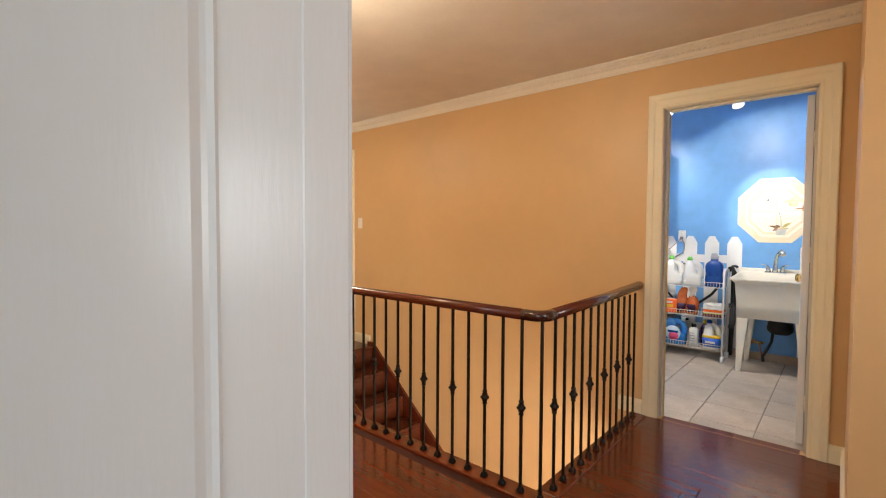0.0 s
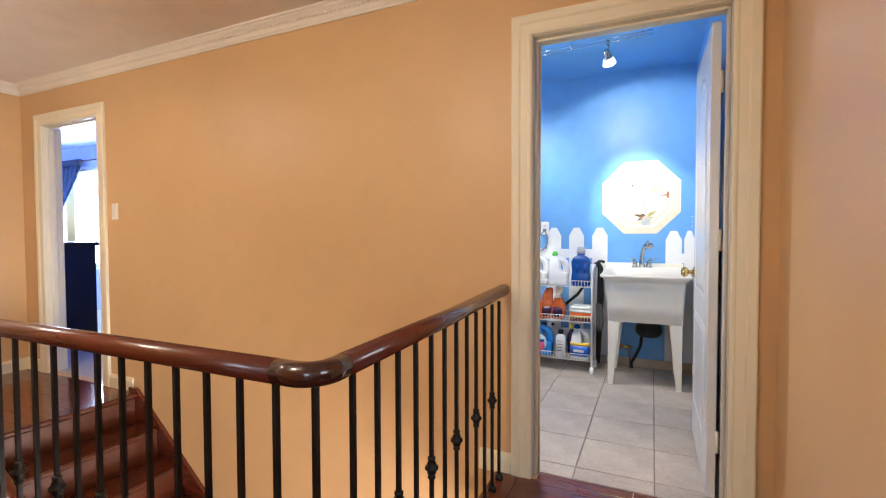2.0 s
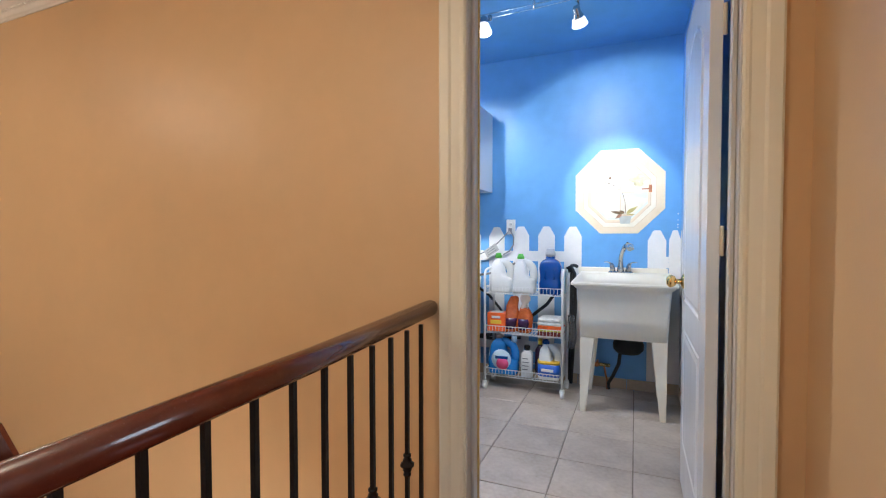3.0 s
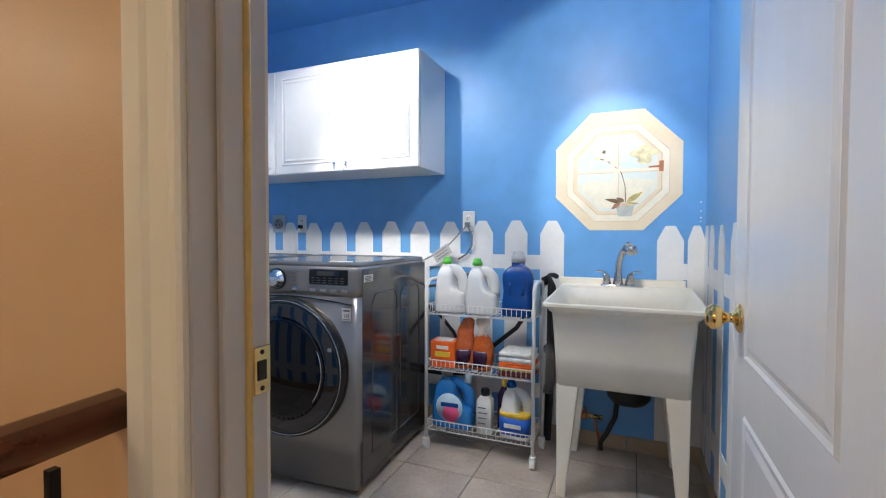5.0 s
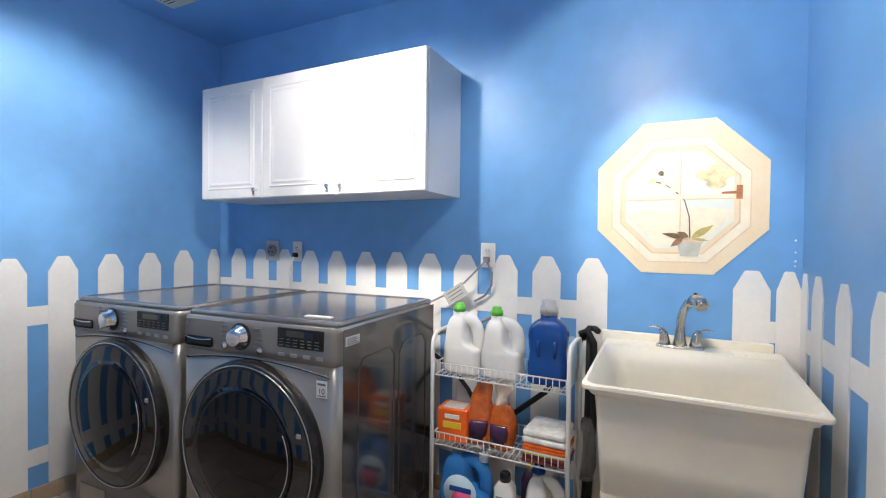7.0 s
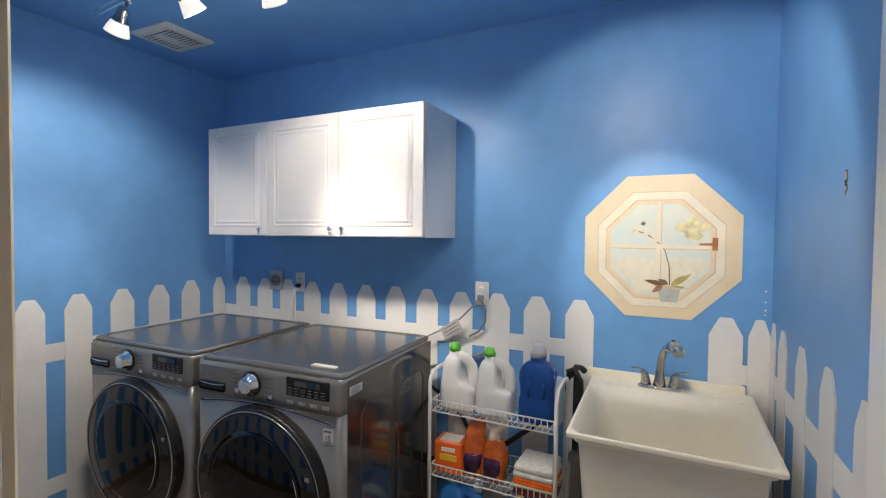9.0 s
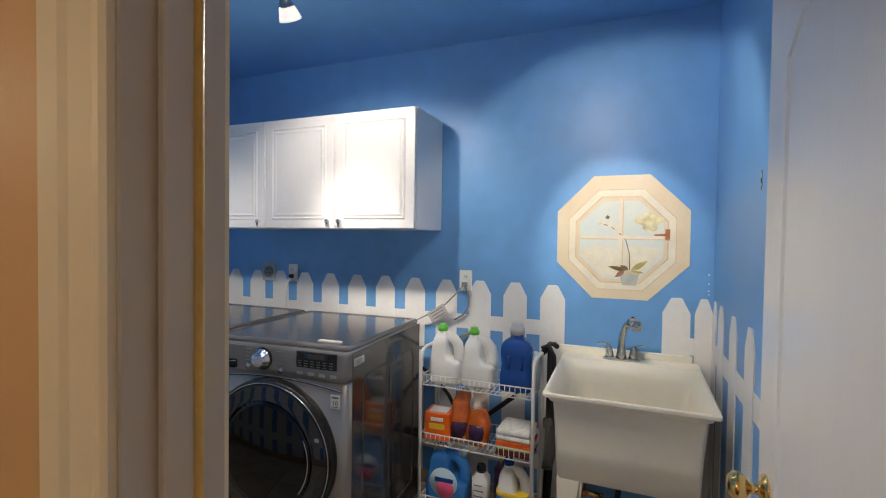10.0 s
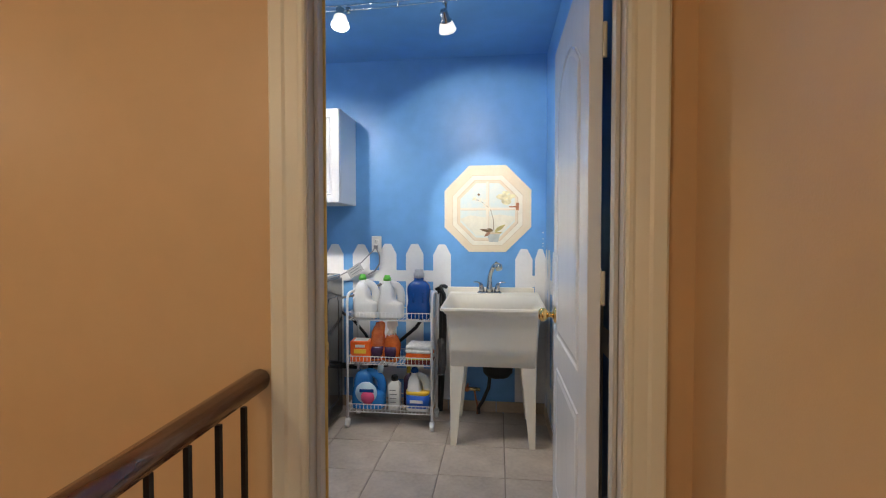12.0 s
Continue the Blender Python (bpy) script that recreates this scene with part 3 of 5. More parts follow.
part("handrail_long", rail_sweep(path), M_RAIL, railing, "glossy mahogany handrail")
part("corner_fitting", rail_sweep([(-0.099, 0.0, RZ)] + arc + [(0, 0.089, RZ)]), M_RAILD, railing, "dark mahogany quarter turn")
part("handrail_short", rail_sweep([(0, 0.09, RZ), (-0.008, 0.7, RZ + 0.008), (-0.020, 1.348, RZ + 0.026)]), M_RAIL, railing, "glossy mahogany handrail")
# balusters
bar = B()
box(bar, -0.0058, 0.0058, -0.0058, 0.0058, 0.004, RZ - 0.018)
bar_mesh = finish("baluster", bar, M_IRON)
kn = lathe(B(), [(0.007, -0.036), (0.013, -0.033), (0.013, -0.027), (0.009, -0.024), (0.015, -0.015), (0.013, -0.011), (0.0225, -0.003), (0.0225, 0.003), (0.013, 0.011), (0.015, 0.015), (0.009, 0.024), (0.013, 0.027), (0.013, 0.033), (0.007, 0.036)], (0, 0, 0.405), 8)
knot_mesh = finish("knot", kn, M_IRON)
sh = loft(B(), [rring(0.030, 0.030, 0.004, 0.003, seg=1), rring(0.030, 0.030, 0.016, 0.003, seg=1), rring(0.018, 0.018, 0.030, 0.003, seg=1)], smooth=False)
shoe_mesh = finish("shoe", sh, M_IRON)
spots = [(-0.1042 * i, 0.0, i % 2) for i in range(0, 28)] + [(0.002 - 0.002 * j, 0.122 + 0.1045 * j, (j + 1) % 2) for j in range(0, 12)]
for x, y, k in spots:
    o = new("baluster", bar_mesh)
    o.parent, o.location = railing, (x, y, 0)
    s = new("shoe", shoe_mesh)
    s.parent = o
    if k:
        q = new("knot", knot_mesh)
        q.parent = o
# newel with ball top
newel = thing("newel_post", (-3.94, 3.40, 0), "turned mahogany newel post with a ball finial", "newel post")
part("base", box(B(), -0.045, 0.045, -0.045, 0.045, 0, 0.25, 0.005), M_RAILD, newel)
part("turned_shaft", lathe(B(), [(0.044, 0.25), (0.030, 0.27), (0.041, 0.29), (0.028, 0.31), (0.036, 0.36), (0.032, 0.50), (0.026, 0.60), (0.040, 0.62), (0.030, 0.64)]), M_RAILD, newel)
part("block", box(B(), -0.045, 0.045, -0.045, 0.045, 0.64, 0.875, 0.006), M_RAIL, newel)
part("cap", lathe(B(), [(0.050, 0.876), (0.052, 0.886), (0.034, 0.900), (0.018, 0.908), (0.018, 0.916)]), M_RAIL, newel)
part("finial", lathe(B(), [(0.014, 0.914)] + [(0.036 * math.sin(radians(a)), 0.948 - 0.036 * math.cos(radians(a))) for a in range(30, 180, 15)] + [(0.001, 0.984)]), M_RAIL, newel, "round ball finial")
# stair handrail slanting down from the newel
srail = thing("stair_handrail", (-3.9, 3.42, 0), "red-brown stair handrail slanting down from the newel", "handrail")
d = Vector((-2.84 + 3.9, 0.16, -0.175 - 0.75))
part("rail", rail_sweep([Vector((0.0, 0, 0.75)) + d * f for f in (0, 0.5, 1.0, 1.6)], 1.4), M_RAIL, srail)
for f in (0.55, 1.2):
    p = Vector((0, 0, 0.75)) + d * f
    part("bracket", tube(B(), [p + Vector((0, 0, -0.02)), p + Vector((0, -0.01, -0.07)), Vector((p.x, -0.058, p.z - 0.09))], 0.006), M_IRON, srail)

# ================= laundry machines =================


def machine(at, turn, label, sticker):
    """A front-loading machine: origin at the middle of its front edge on the floor, depth along +y."""
    W, D = 0.686, 0.745
    th = thing("washing_machine" if sticker else "clothes_dryer", at, label, "washing machine" if sticker else "dryer", "front loaders in a row", turn)
    h = W / 2
    # cabinet with rounded front edges
    bm = B()
    loft(bm, [[Vector((p.x, p.y + D / 2 - 0.006, z)) for p in rring(W, D - 0.02, 0, 0.022)] for z in (0.03, 0.842)])
    part("cabinet", bm, M_STEEL, th, "graphite steel cabinet")
    for s in (-1, 1):
        bm = B()
        a, b = sorted((s * (h - 0.001), s * (h + 0.002)))
        box(bm, a, b, 0.045, D, 0.03, 0.955, 0.001)
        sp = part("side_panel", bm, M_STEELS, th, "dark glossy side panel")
        for y0, y1 in ((0.13, 0.38), (0.42, 0.66)):
            bm = B()
            pts = [(y0, 0.14), (y1, 0.14), (y1, 0.80), (y1 - 0.03, 0.84), (y0 + 0.03, 0.84), (y0, 0.80), (y0, 0.14)]
            tube(bm, [(s * (h + 0.0015), u, v) for u, v in pts], 0.004, 6)
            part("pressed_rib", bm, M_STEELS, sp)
    # control panel, leaning back slightly
    bm = B()
    loft(bm, [[Vector((p.x, p.y + D / 2 + dy, z)) for p in rring(W, D - 0.02, 0, 0.022)] for z, dy in ((0.843, -0.009), (0.87, -0.0095), (0.945, -0.007), (0.966, -0.003))])
    part("control_panel", bm, M_STEEL, th, "graphite steel control panel")
    # lower edge of the control panel, arched over the door, with a dark joint under it
    def arch(x):
        return 0.808 + 0.030 * (1 - (x / h) ** 2)
    xs = [(-1 + 2 * k / 24) * (h - 0.020) for k in range(25)]
    part("panel_apron", prism(B(), [(x, arch(x)) for x in xs] + [(xs[-1], 0.8425), (xs[0], 0.8425)], lambda u, v, w: Vector((u, 0.0012 + w, v)), 0.012), M_STEEL, th)
    # the edge's highlight, modelled as a thin tube of brighter metal
    part("panel_edge_glint", tube(B(), [(x, 0.0022, arch(x) - 0.0005) for x in xs], 0.0022, 6), M_NICKEL, th, "highlight on the panel edge, built as a bright line")
    part("panel_seam", tube(B(), [(x, 0.0045, arch(x) - 0.0045) for x in xs], 0.0022, 6), M_BLACK, th)
    bm = B()
    loft(bm, [[Vector((p.x, p.y + D / 2 + 0.006, z)) for p in rring(w_, d_, 0, 0.022)] for z, w_, d_ in ((0.967, W, D - 0.025), (0.976, W, D - 0.028), (0.983, W - 0.012, D - 0.045), (0.985, W - 0.03, D - 0.07), (0.980, W - 0.044, D - 0.09))])
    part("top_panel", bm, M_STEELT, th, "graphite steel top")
    # porthole
    cz, R = 0.530, 0.302
    ax = (0, -1, 0)
    part("door_surround", lathe(B(), [(R, -0.02), (R + 0.002, 0.006), (R, 0.030), (R - 0.004, 0.038), (R - 0.010, 0.040)], (0, 0, cz), 56, ax), M_BLACK, th, "glossy black door ring")
    part("door_trim", lathe(B(), [(R - 0.010, 0.024), (R - 0.010, 0.0405), (R - 0.0122, 0.0420), (R - 0.0145, 0.0405), (R - 0.015, 0.024)], (0, 0, cz), 56, ax), M_NICKEL, th, "thin chrome door ring")
    dome = [(r_, 0.039 + 0.024 * (1 - (r_ / (R - 0.016)) ** 2)) for r_ in (R - 0.016, 0.275, 0.26, 0.24, 0.222)]
    door = part("door_glass", lathe(B(), [(R - 0.016, 0.024)] + dome, (0, 0, cz), 56, ax), M_DOME, th, "smoked round door glass")
    inner = [(r_, 0.0392 + 0.024 * (1 - (r_ / (R - 0.016)) ** 2)) for r_ in (0.223, 0.20, 0.16, 0.12, 0.08, 0.04, 0.001)]
    part("door_bowl", lathe(B(), inner, (0, 0, cz), 56, ax), M_DOMEI, door)
    bm = B()
    tube(bm, [(0.205 * math.cos(radians(a)), -0.0520, cz + 0.205 * math.sin(radians(a))) for a in range(-38, 27, 4)], 0.0022, 6)
    part("door_handle", bm, M_CHROME, door, "chrome handle line")
    part("door_badge", box(B(), 0.232, 0.250, -0.0475, -0.043, cz + 0.09, cz + 0.104, 0.001), M_GREYP, door)
    # drawer
    drawer = part("detergent_drawer", box(B(), -h + 0.014, -h + 0.205, -0.0005, 0.02, 0.846, 0.956, 0.003), M_STEEL, th)
    part("drawer_pull", box(B(), -h + 0.024, -h + 0.158, -0.0045, 0.0, 0.856, 0.892, 0.008, 2), M_BLACK, drawer)
    bm = B()
    tube(bm, [(-h + 0.026 + 0.130 * f, -0.006, 0.887 - 0.006 * math.sin(math.pi * f)) for f in [k / 8 for k in range(9)]], 0.003, 6)
    part("drawer_lip", bm, M_CHROME, drawer)
    part("maker_mark", lathe(B(), [(0.008, 0), (0.007, 0.001)], (-h + 0.030, -0.0025, 0.936), 12, ax), M_LED, th)
    # dial
    dial = part("dial", lathe(B(), [(0.040, 0), (0.040, 0.008), (0.032, 0.012), (0.030, 0.034), (0.026, 0.038), (0.001, 0.038)], (-0.052, -0.002, 0.908), 28, ax), M_CHROME, th, "chrome programme dial")
    part("dial_ring", lathe(B(), [(0.047, 0.0), (0.047, 0.004), (0.041, 0.005)], (-0.052, -0.001, 0.908), 28, ax), M_BLACK, dial)
    for s in (-1, 1):
        for k in range(5):
            x = -0.052 + s * (0.060 + 0.006 * (2 - abs(k - 2)))
            a, b = sorted((x, x + s * 0.030))
            part("dial_mark", box(B(), a, b, -0.0015, 0.004, 0.876 + 0.016 * k, 0.8785 + 0.016 * k), M_LED, th)
    for x, z in ((-0.128, 0.872), (0.036, 0.868)):
        part("button", lathe(B(), [(0.014, 0), (0.013, 0.003), (0.001, 0.0035)], (x, -0.001, z), 16, ax), M_NICKEL, th)
    # display
    disp = part("display", box(B(), 0.112, 0.300, -0.002, 0.012, 0.890, 0.955, 0.002), M_BLACK, th, "black display window")
    part("display_screen", box(B(), 0.152, 0.262, -0.0045, 0.0, 0.928, 0.948), M_GLASSB, disp)
    for r in range(3):
        for c in range(6):
            part("indicator", box(B(), 0.122 + 0.029 * c, 0.138 + 0.029 * c, -0.0042, 0.0, 0.897 + 0.010 * r, 0.8993 + 0.010 * r), M_LED, disp)
    for c in range(4):
        part("touch_key", box(B(), 0.114 + 0.052 * c, 0.142 + 0.052 * c, -0.0012, 0.01, 0.860, 0.872, 0.001), M_GREYP, th)
    part("model_mark", box(B(), 0.255, 0.300, -0.0004, 0.01, 0.836, 0.841), M_LED, th)
    if sticker:
        st = part("warranty_sticker", box(B(), 0.272, 0.313, 0.0012, 0.012, 0.742, 0.796), M_PAPER, th, "small white warranty sticker")
        font = bpy.data.curves.new("sticker_text", "FONT")
        font.body, font.size, font.extrude, font.align_x = "10", 0.026, 0.0006, "CENTER"
        tx = new("sticker_number", font)
        tx.data.materials.append(M_INK)
        tx.parent = st
        tx.matrix_local = pose(0.2925, 0.0004, 0.755, 90, 0, 0)
        part("sticker_bar", box(B(), 0.277, 0.308, 0.0004, 0.0015, 0.782, 0.789), M_INK, st)
        part("sticker_bar", box(B(), 0.277, 0.308, 0.0004, 0.0015, 0.747, 0.750), M_INK, st)
        sl = part("rating_label", box(B(), h + 0.002, h + 0.0035, 0.055, 0.135, 0.900, 0.930), M_PAPER, th, "white printed rating label")
        for k in range(4):
            part("label_line", box(B(), h + 0.0034, h + 0.0042, 0.061, 0.126 - 0.012 * (k % 2), 0.904 + 0.006 * k, 0.9065 + 0.006 * k), M_INK, sl)
        part("top_label", box(B(), 0.16, 0.265, 0.075, 0.10, 0.981, 0.9858), M_PAPER, th, "white paper label")
    for s in (-1, 1):
        for y in (0.08, D - 0.08):
            part("foot", lathe(B(), [(0.026, 0), (0.026, 0.012), (0.012, 0.016), (0.012, 0.032)], (s * (h - 0.07), y, 0), 12), M_RUBBER, th)
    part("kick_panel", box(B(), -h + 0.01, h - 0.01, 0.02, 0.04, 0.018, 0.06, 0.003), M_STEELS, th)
    part("filter_cover", box(B(), -h + 0.05, -h + 0.23, 0.0032, 0.02, 0.075, 0.17, 0.0005), M_STEEL, th)
    return th


machine((-1.948, 5.822, 0), 3.0, "graphite grey front-loading washing machine beside the cart", True)
machine((-2.684, 5.802, 0), 1.5, "graphite grey front-loading dryer beside the washing machine", False)

# ================= wall cabinets =================


def wall_cabinet(x0, x1, doors, label, knobs):
    y0, z0, z1 = 6.40, 1.458, 2.068
    th = thing("wall_cabinet", (x0, YB, z0), label, "cabinet", "wall cabinets")
    D = YB - y0
    w, H = x1 - x0, z1 - z0
    part("body", box(B(), 0, w, -D + 0.022, -0.001, 0, H, 0.001), M_CAB, th)
    dw = w / doors
    for i in range(doors):
        a, b = i * dw + 0.002, (i + 1) * dw - 0.002
        d = part("door", box(B(), a, b, -D, -D + 0.0205, 0.002, H - 0.002, 0.003), M_CAB, th)
        bm = B()
        f = 0.062
        rings = [[Vector((u, -D - dep, v)) for u, v in ((a + g, g), (b - g, g), (b - g, H - g), (a + g, H - g))] for g, dep in [(f - 0.012, 0.0), (f - 0.006, 0.005), (f, 0.001), (f + 0.006, 0.001), (f + 0.014, 0.0055), (f + 0.026, 0.003)]]
        loft(bm, rings, smooth=False)
        part("raised_panel", bm, M_CAB, d)
        kx = a + 0.035 if knobs[i] < 0 else b - 0.035
        k = part("knob", lathe(B(), [(0.007, 0), (0.005, 0.004), (0.005, 0.010), (0.011, 0.016), (0.013, 0.022), (0.009, 0.028), (0.001, 0.029)], (kx, -D, 0.040), 12, (0, -1, 0)), M_CHROME, d, "small chrome knob")
        part("knob_drop", tube(B(), [(kx, -D - 0.02, 0.038), (kx - 0.003, -D - 0.022, 0.012), (kx + 0.004, -D - 0.02, 0.010), (kx + 0.004, -D - 0.018, 0.030)], 0.0025, 6), M_NICKEL, k)
    return th


wall_cabinet(-3.005, -2.545, 1, "white single-door wall cabinet with raised panel", [1])
wall_cabinet(-2.543, -1.592, 2, "white two-door wall cabinet with raised panels", [1, -1])

# ================= utility sink =================
sink = thing("utility_sink", (-0.599, 6.43, 0), "cream plastic laundry tub on four tapered legs", "sink")


def rect(x0, x1, y0, y1, z):
    return [Vector((x0, y0, z)), Vector((x1, y0, z)), Vector((x1, y1, z)), Vector((x0, y1, z))]


def tub_ring(w, d, z, r, cy=0.0, rise=0.0):
    """A rounded rectangle whose back edge stands higher than its front by rise."""
    return [Vector((p.x, p.y, z + rise * (p.y + 0.31) / 0.62)) for p in rring(w, d, 0, r, 0.0, cy, 6)]


bm = B()
loft(bm, [tub_ring(0.502, 0.500, 0.478, 0.016), tub_ring(0.512, 0.516, 0.60, 0.016), tub_ring(0.532, 0.552, 0.760, 0.018), tub_ring(0.536, 0.558, 0.783, 0.018),
          tub_ring(0.560, 0.578, 0.792, 0.018), tub_ring(0.574, 0.594, 0.806, 0.016, 0, 0.012), tub_ring(0.600, 0.612, 0.808, 0.014, 0, 0.024), tub_ring(0.606, 0.618, 0.812, 0.014, 0, 0.026),
          tub_ring(0.606, 0.618, 0.822, 0.014, 0, 0.026), tub_ring(0.601, 0.612, 0.826, 0.014, 0, 0.026), tub_ring(0.584, 0.500, 0.826, 0.030, -0.048, 0.026), tub_ring(0.572, 0.484, 0.820, 0.040, -0.048, 0.024),
          tub_ring(0.544, 0.440, 0.792, 0.060, -0.050, 0.020), tub_ring(0.530, 0.424, 0.776, 0.062, -0.050, 0.012), tub_ring(0.512, 0.408, 0.745, 0.064, -0.048), tub_ring(0.490, 0.392, 0.60, 0.070, -0.046),
          tub_ring(0.440, 0.366, 0.535, 0.080, -0.046), tub_ring(0.390, 0.320, 0.524, 0.090, -0.046), tub_ring(0.12, 0.12, 0.520, 0.058, -0.046)])
tub = part("tub", bm, M_TUB, sink, "deep cream tub with a wide rim")
for f in tub.data.polygons:
    f.use_smooth = abs(f.center.x) < 0.280 and abs(f.center.y + 0.048) < 0.236 and f.center.z > 0.51
part("drain", lathe(B(), [(0.045, 0), (0.042, 0.004), (0.030, 0.002)], (0, -0.046, 0.521), 20), M_NICKEL, tub)
part("back_ledge", loft(B(), [rring(0.592, 0.112, 0.834, 0.012, -0.008, 0.255), rring(0.592, 0.112, 0.846, 0.012, -0.008, 0.255), rring(0.584, 0.104, 0.850, 0.010, -0.008, 0.257)], smooth=False), M_TUB, sink, "flat faucet ledge at the back")
part("ledge_lip", loft(B(), [rring(0.600, 0.020, 0.836, 0.008, -0.022, 0.306), rring(0.600, 0.020, 0.880, 0.008, -0.022, 0.306), rring(0.594, 0.012, 0.884, 0.005, -0.022, 0.306)], smooth=False), M_TUB, sink, "low upstand along the wall")
for sx in (-1, 1):
    for sy in (-1, 1):
        bm = B()
        ox, oy = sx * 0.2505, sy * 0.2495
        ix, iy = sx * (0.2505 - 0.088), sy * (0.2495 - 0.075)
        bx, by = sx * 0.247, sy * 0.240
        jx, jy = sx * (0.247 - 0.034), sy * (0.240 - 0.034)
        loft(bm, [rect(*sorted((bx, jx)), *sorted((by, jy)), 0.0), rect(*sorted((ox, ix)), *sorted((oy, iy)), 0.482)], smooth=False)
        bmesh.ops.bevel(bm, geom=list(bm.edges), offset=0.004, segments=2, profile=0.5, affect="EDGES")
        part("leg", bm, M_TUB, sink)
faucet = thing("faucet", (-0.628, 6.676, 0.850), "brushed nickel faucet with two lever handles on the sink ledge", "faucet")
part("base_plate", loft(B(), [rring(0.165, 0.050, 0.0, 0.024), rring(0.165, 0.050, 0.007, 0.024), rring(0.150, 0.038, 0.012, 0.018)]), M_NICKEL, faucet)
part("spout_body", tube(B(), [(0, 0, 0.008), (0, 0, 0.03), (0.001, 0, 0.07), (0.003, -0.004, 0.115), (0.012, -0.020, 0.150), (0.026, -0.045, 0.178), (0.040, -0.070, 0.192)], 0.016, 14, radii=[0.026, 0.022, 0.0165, 0.0150, 0.0150, 0.0165, 0.0190]), M_NICKEL, faucet)
part("spray_head", tube(B(), [(0.038, -0.066, 0.191), (0.050, -0.088, 0.196), (0.062, -0.110, 0.188), (0.067, -0.120, 0.170)], 0.022, 14, radii=[0.0190, 0.0220, 0.0250, 0.0215]), M_NICKEL, faucet)
part("spray_button", lathe(B(), [(0.007, 0), (0.006, 0.006), (0.001, 0.007)], (0.046, -0.080, 0.214), 12), M_BLACK, faucet)
for s in (-1, 1):
    hd = part("handle", tube(B(), [(s * 0.052, 0, 0.008), (s * 0.053, 0, 0.030), (s * 0.057, -0.001, 0.054), (s * 0.064, -0.004, 0.068)], 0.018, 14, radii=[0.0215, 0.0185, 0.0150, 0.0100]), M_NICKEL, faucet)
    part("lever", tube(B(), [(s * 0.060, -0.002, 0.060), (s * 0.072, -0.008, 0.073), (s * 0.088, -0.013, 0.078), (s * 0.108, -0.018, 0.076)], 0.0075, 10, ry=0.005, radii=[0.0085, 0.0075, 0.0065, 0.0050]), M_NICKEL, hd)
for x in (-0.185, 0.185):
    for k in range(5):
        part("soap_dish_ridge", box(B(), x - 0.048 + 0.020 * k, x - 0.036 + 0.020 * k, 0.222, 0.262, 0.8492, 0.8520, 0.001), M_TUB, sink)

# plumbing under and beside the sink
pump = thing("drain_pump", (-0.60, 6.60, 0.30), "black drain trap and hoses under the sink", "drain pipe")
part("trap", lathe(B(), [(0.03, 0.19), (0.075, 0.178), (0.096, 0.15), (0.100, 0.12), (0.094, 0.115), (0.094, 0.075), (0.100, 0.07), (0.098, 0.03), (0.075, 0.004), (0.03, 0.0)], (0.03, 0, 0), 24), M_RUBBER, pump)
part("tail_pipe", tube(B(), [(0, -0.09, 0.22), (0, -0.05, 0.18), (0, 0, 0.14)], 0.022, 10), M_RUBBER, pump)
part("hose", tube(B(), [(-0.02, 0, 0.02), (-0.03, 0.0, -0.08), (-0.07, 0.03, -0.18), (-0.10, 0.06, -0.24), (-0.10, 0.11, -0.295)], 0.012, 8), M_RUBBER, pump)
part("hose", tube(B(), [(0.06, 0, 0.05), (0.10, 0.04, 0.09), (0.09, 0.10, 0.15), (0.05, 0.13, 0.2)], 0.012, 8), M_RUBBER, pump)
valve = thing("supply_valve", (-0.78, YB, 0.19), "brass shut-off valve with copper pipe on the wall", "valve")
part("stub_pipe", tube(B(), [(0, -0.001, 0), (0, -0.09, 0)], 0.009, 10), M_COPPER, valve)
part("valve_body", tube(B(), [(-0.03, -0.09, 0.0), (0.09, -0.09, -0.005)], 0.013, 10), M_BRASS, valve)
part("valve_handle", lathe(B(), [(0.018, 0), (0.018, 0.008), (0.006, 0.010)], (0.0, -0.104, 0), 10, (0, -1, 0)), M_COPPER, valve)
part("copper_drop", tube(B(), [(0.05, -0.09, -0.005), (0.06, -0.085, -0.07), (0.07, -0.06, -0.12), (0.07, -0.05, -0.188)], 0.007, 8), M_COPPER, valve)
hose1 = thing("drain_hose", (-1.02, 6.70, 0), "dark grey drain hose looping behind the cart", "hose")
pts = [(-0.66, -0.02, 0.32), (-0.5, -0.02, 0.34), (-0.32, -0.02, 0.43), (-0.12, -0.02, 0.60), (0.0, -0.02, 0.78), (0.03, -0.02, 0.86), (0.06, -0.03, 0.895), (0.085, -0.05, 0.898), (0.10, -0.07, 0.892)]
part("hose", tube(B(), pts, 0.0125, 10), M_RUBBER, hose1)
hose2 = thing("black_hose_bundle", (-0.965, 6.66, 0), "black hoses hanging beside the sink", "hose")
part("hose", tube(B(), [(-0.03, 0.0, 0.87), (0.0, -0.01, 0.89), (0.025, -0.01, 0.84), (0.03, 0, 0.6), (0.02, 0, 0.35), (0.0, 0.02, 0.02)], 0.014, 10), M_RUBBER, hose2)
part("hose", tube(B(), [(-0.02, 0.03, 0.85), (0.005, 0.02, 0.86), (0.0, 0.03, 0.5), (-0.01, 0.03, 0.02)], 0.014, 10), M_RUBBER, hose2)

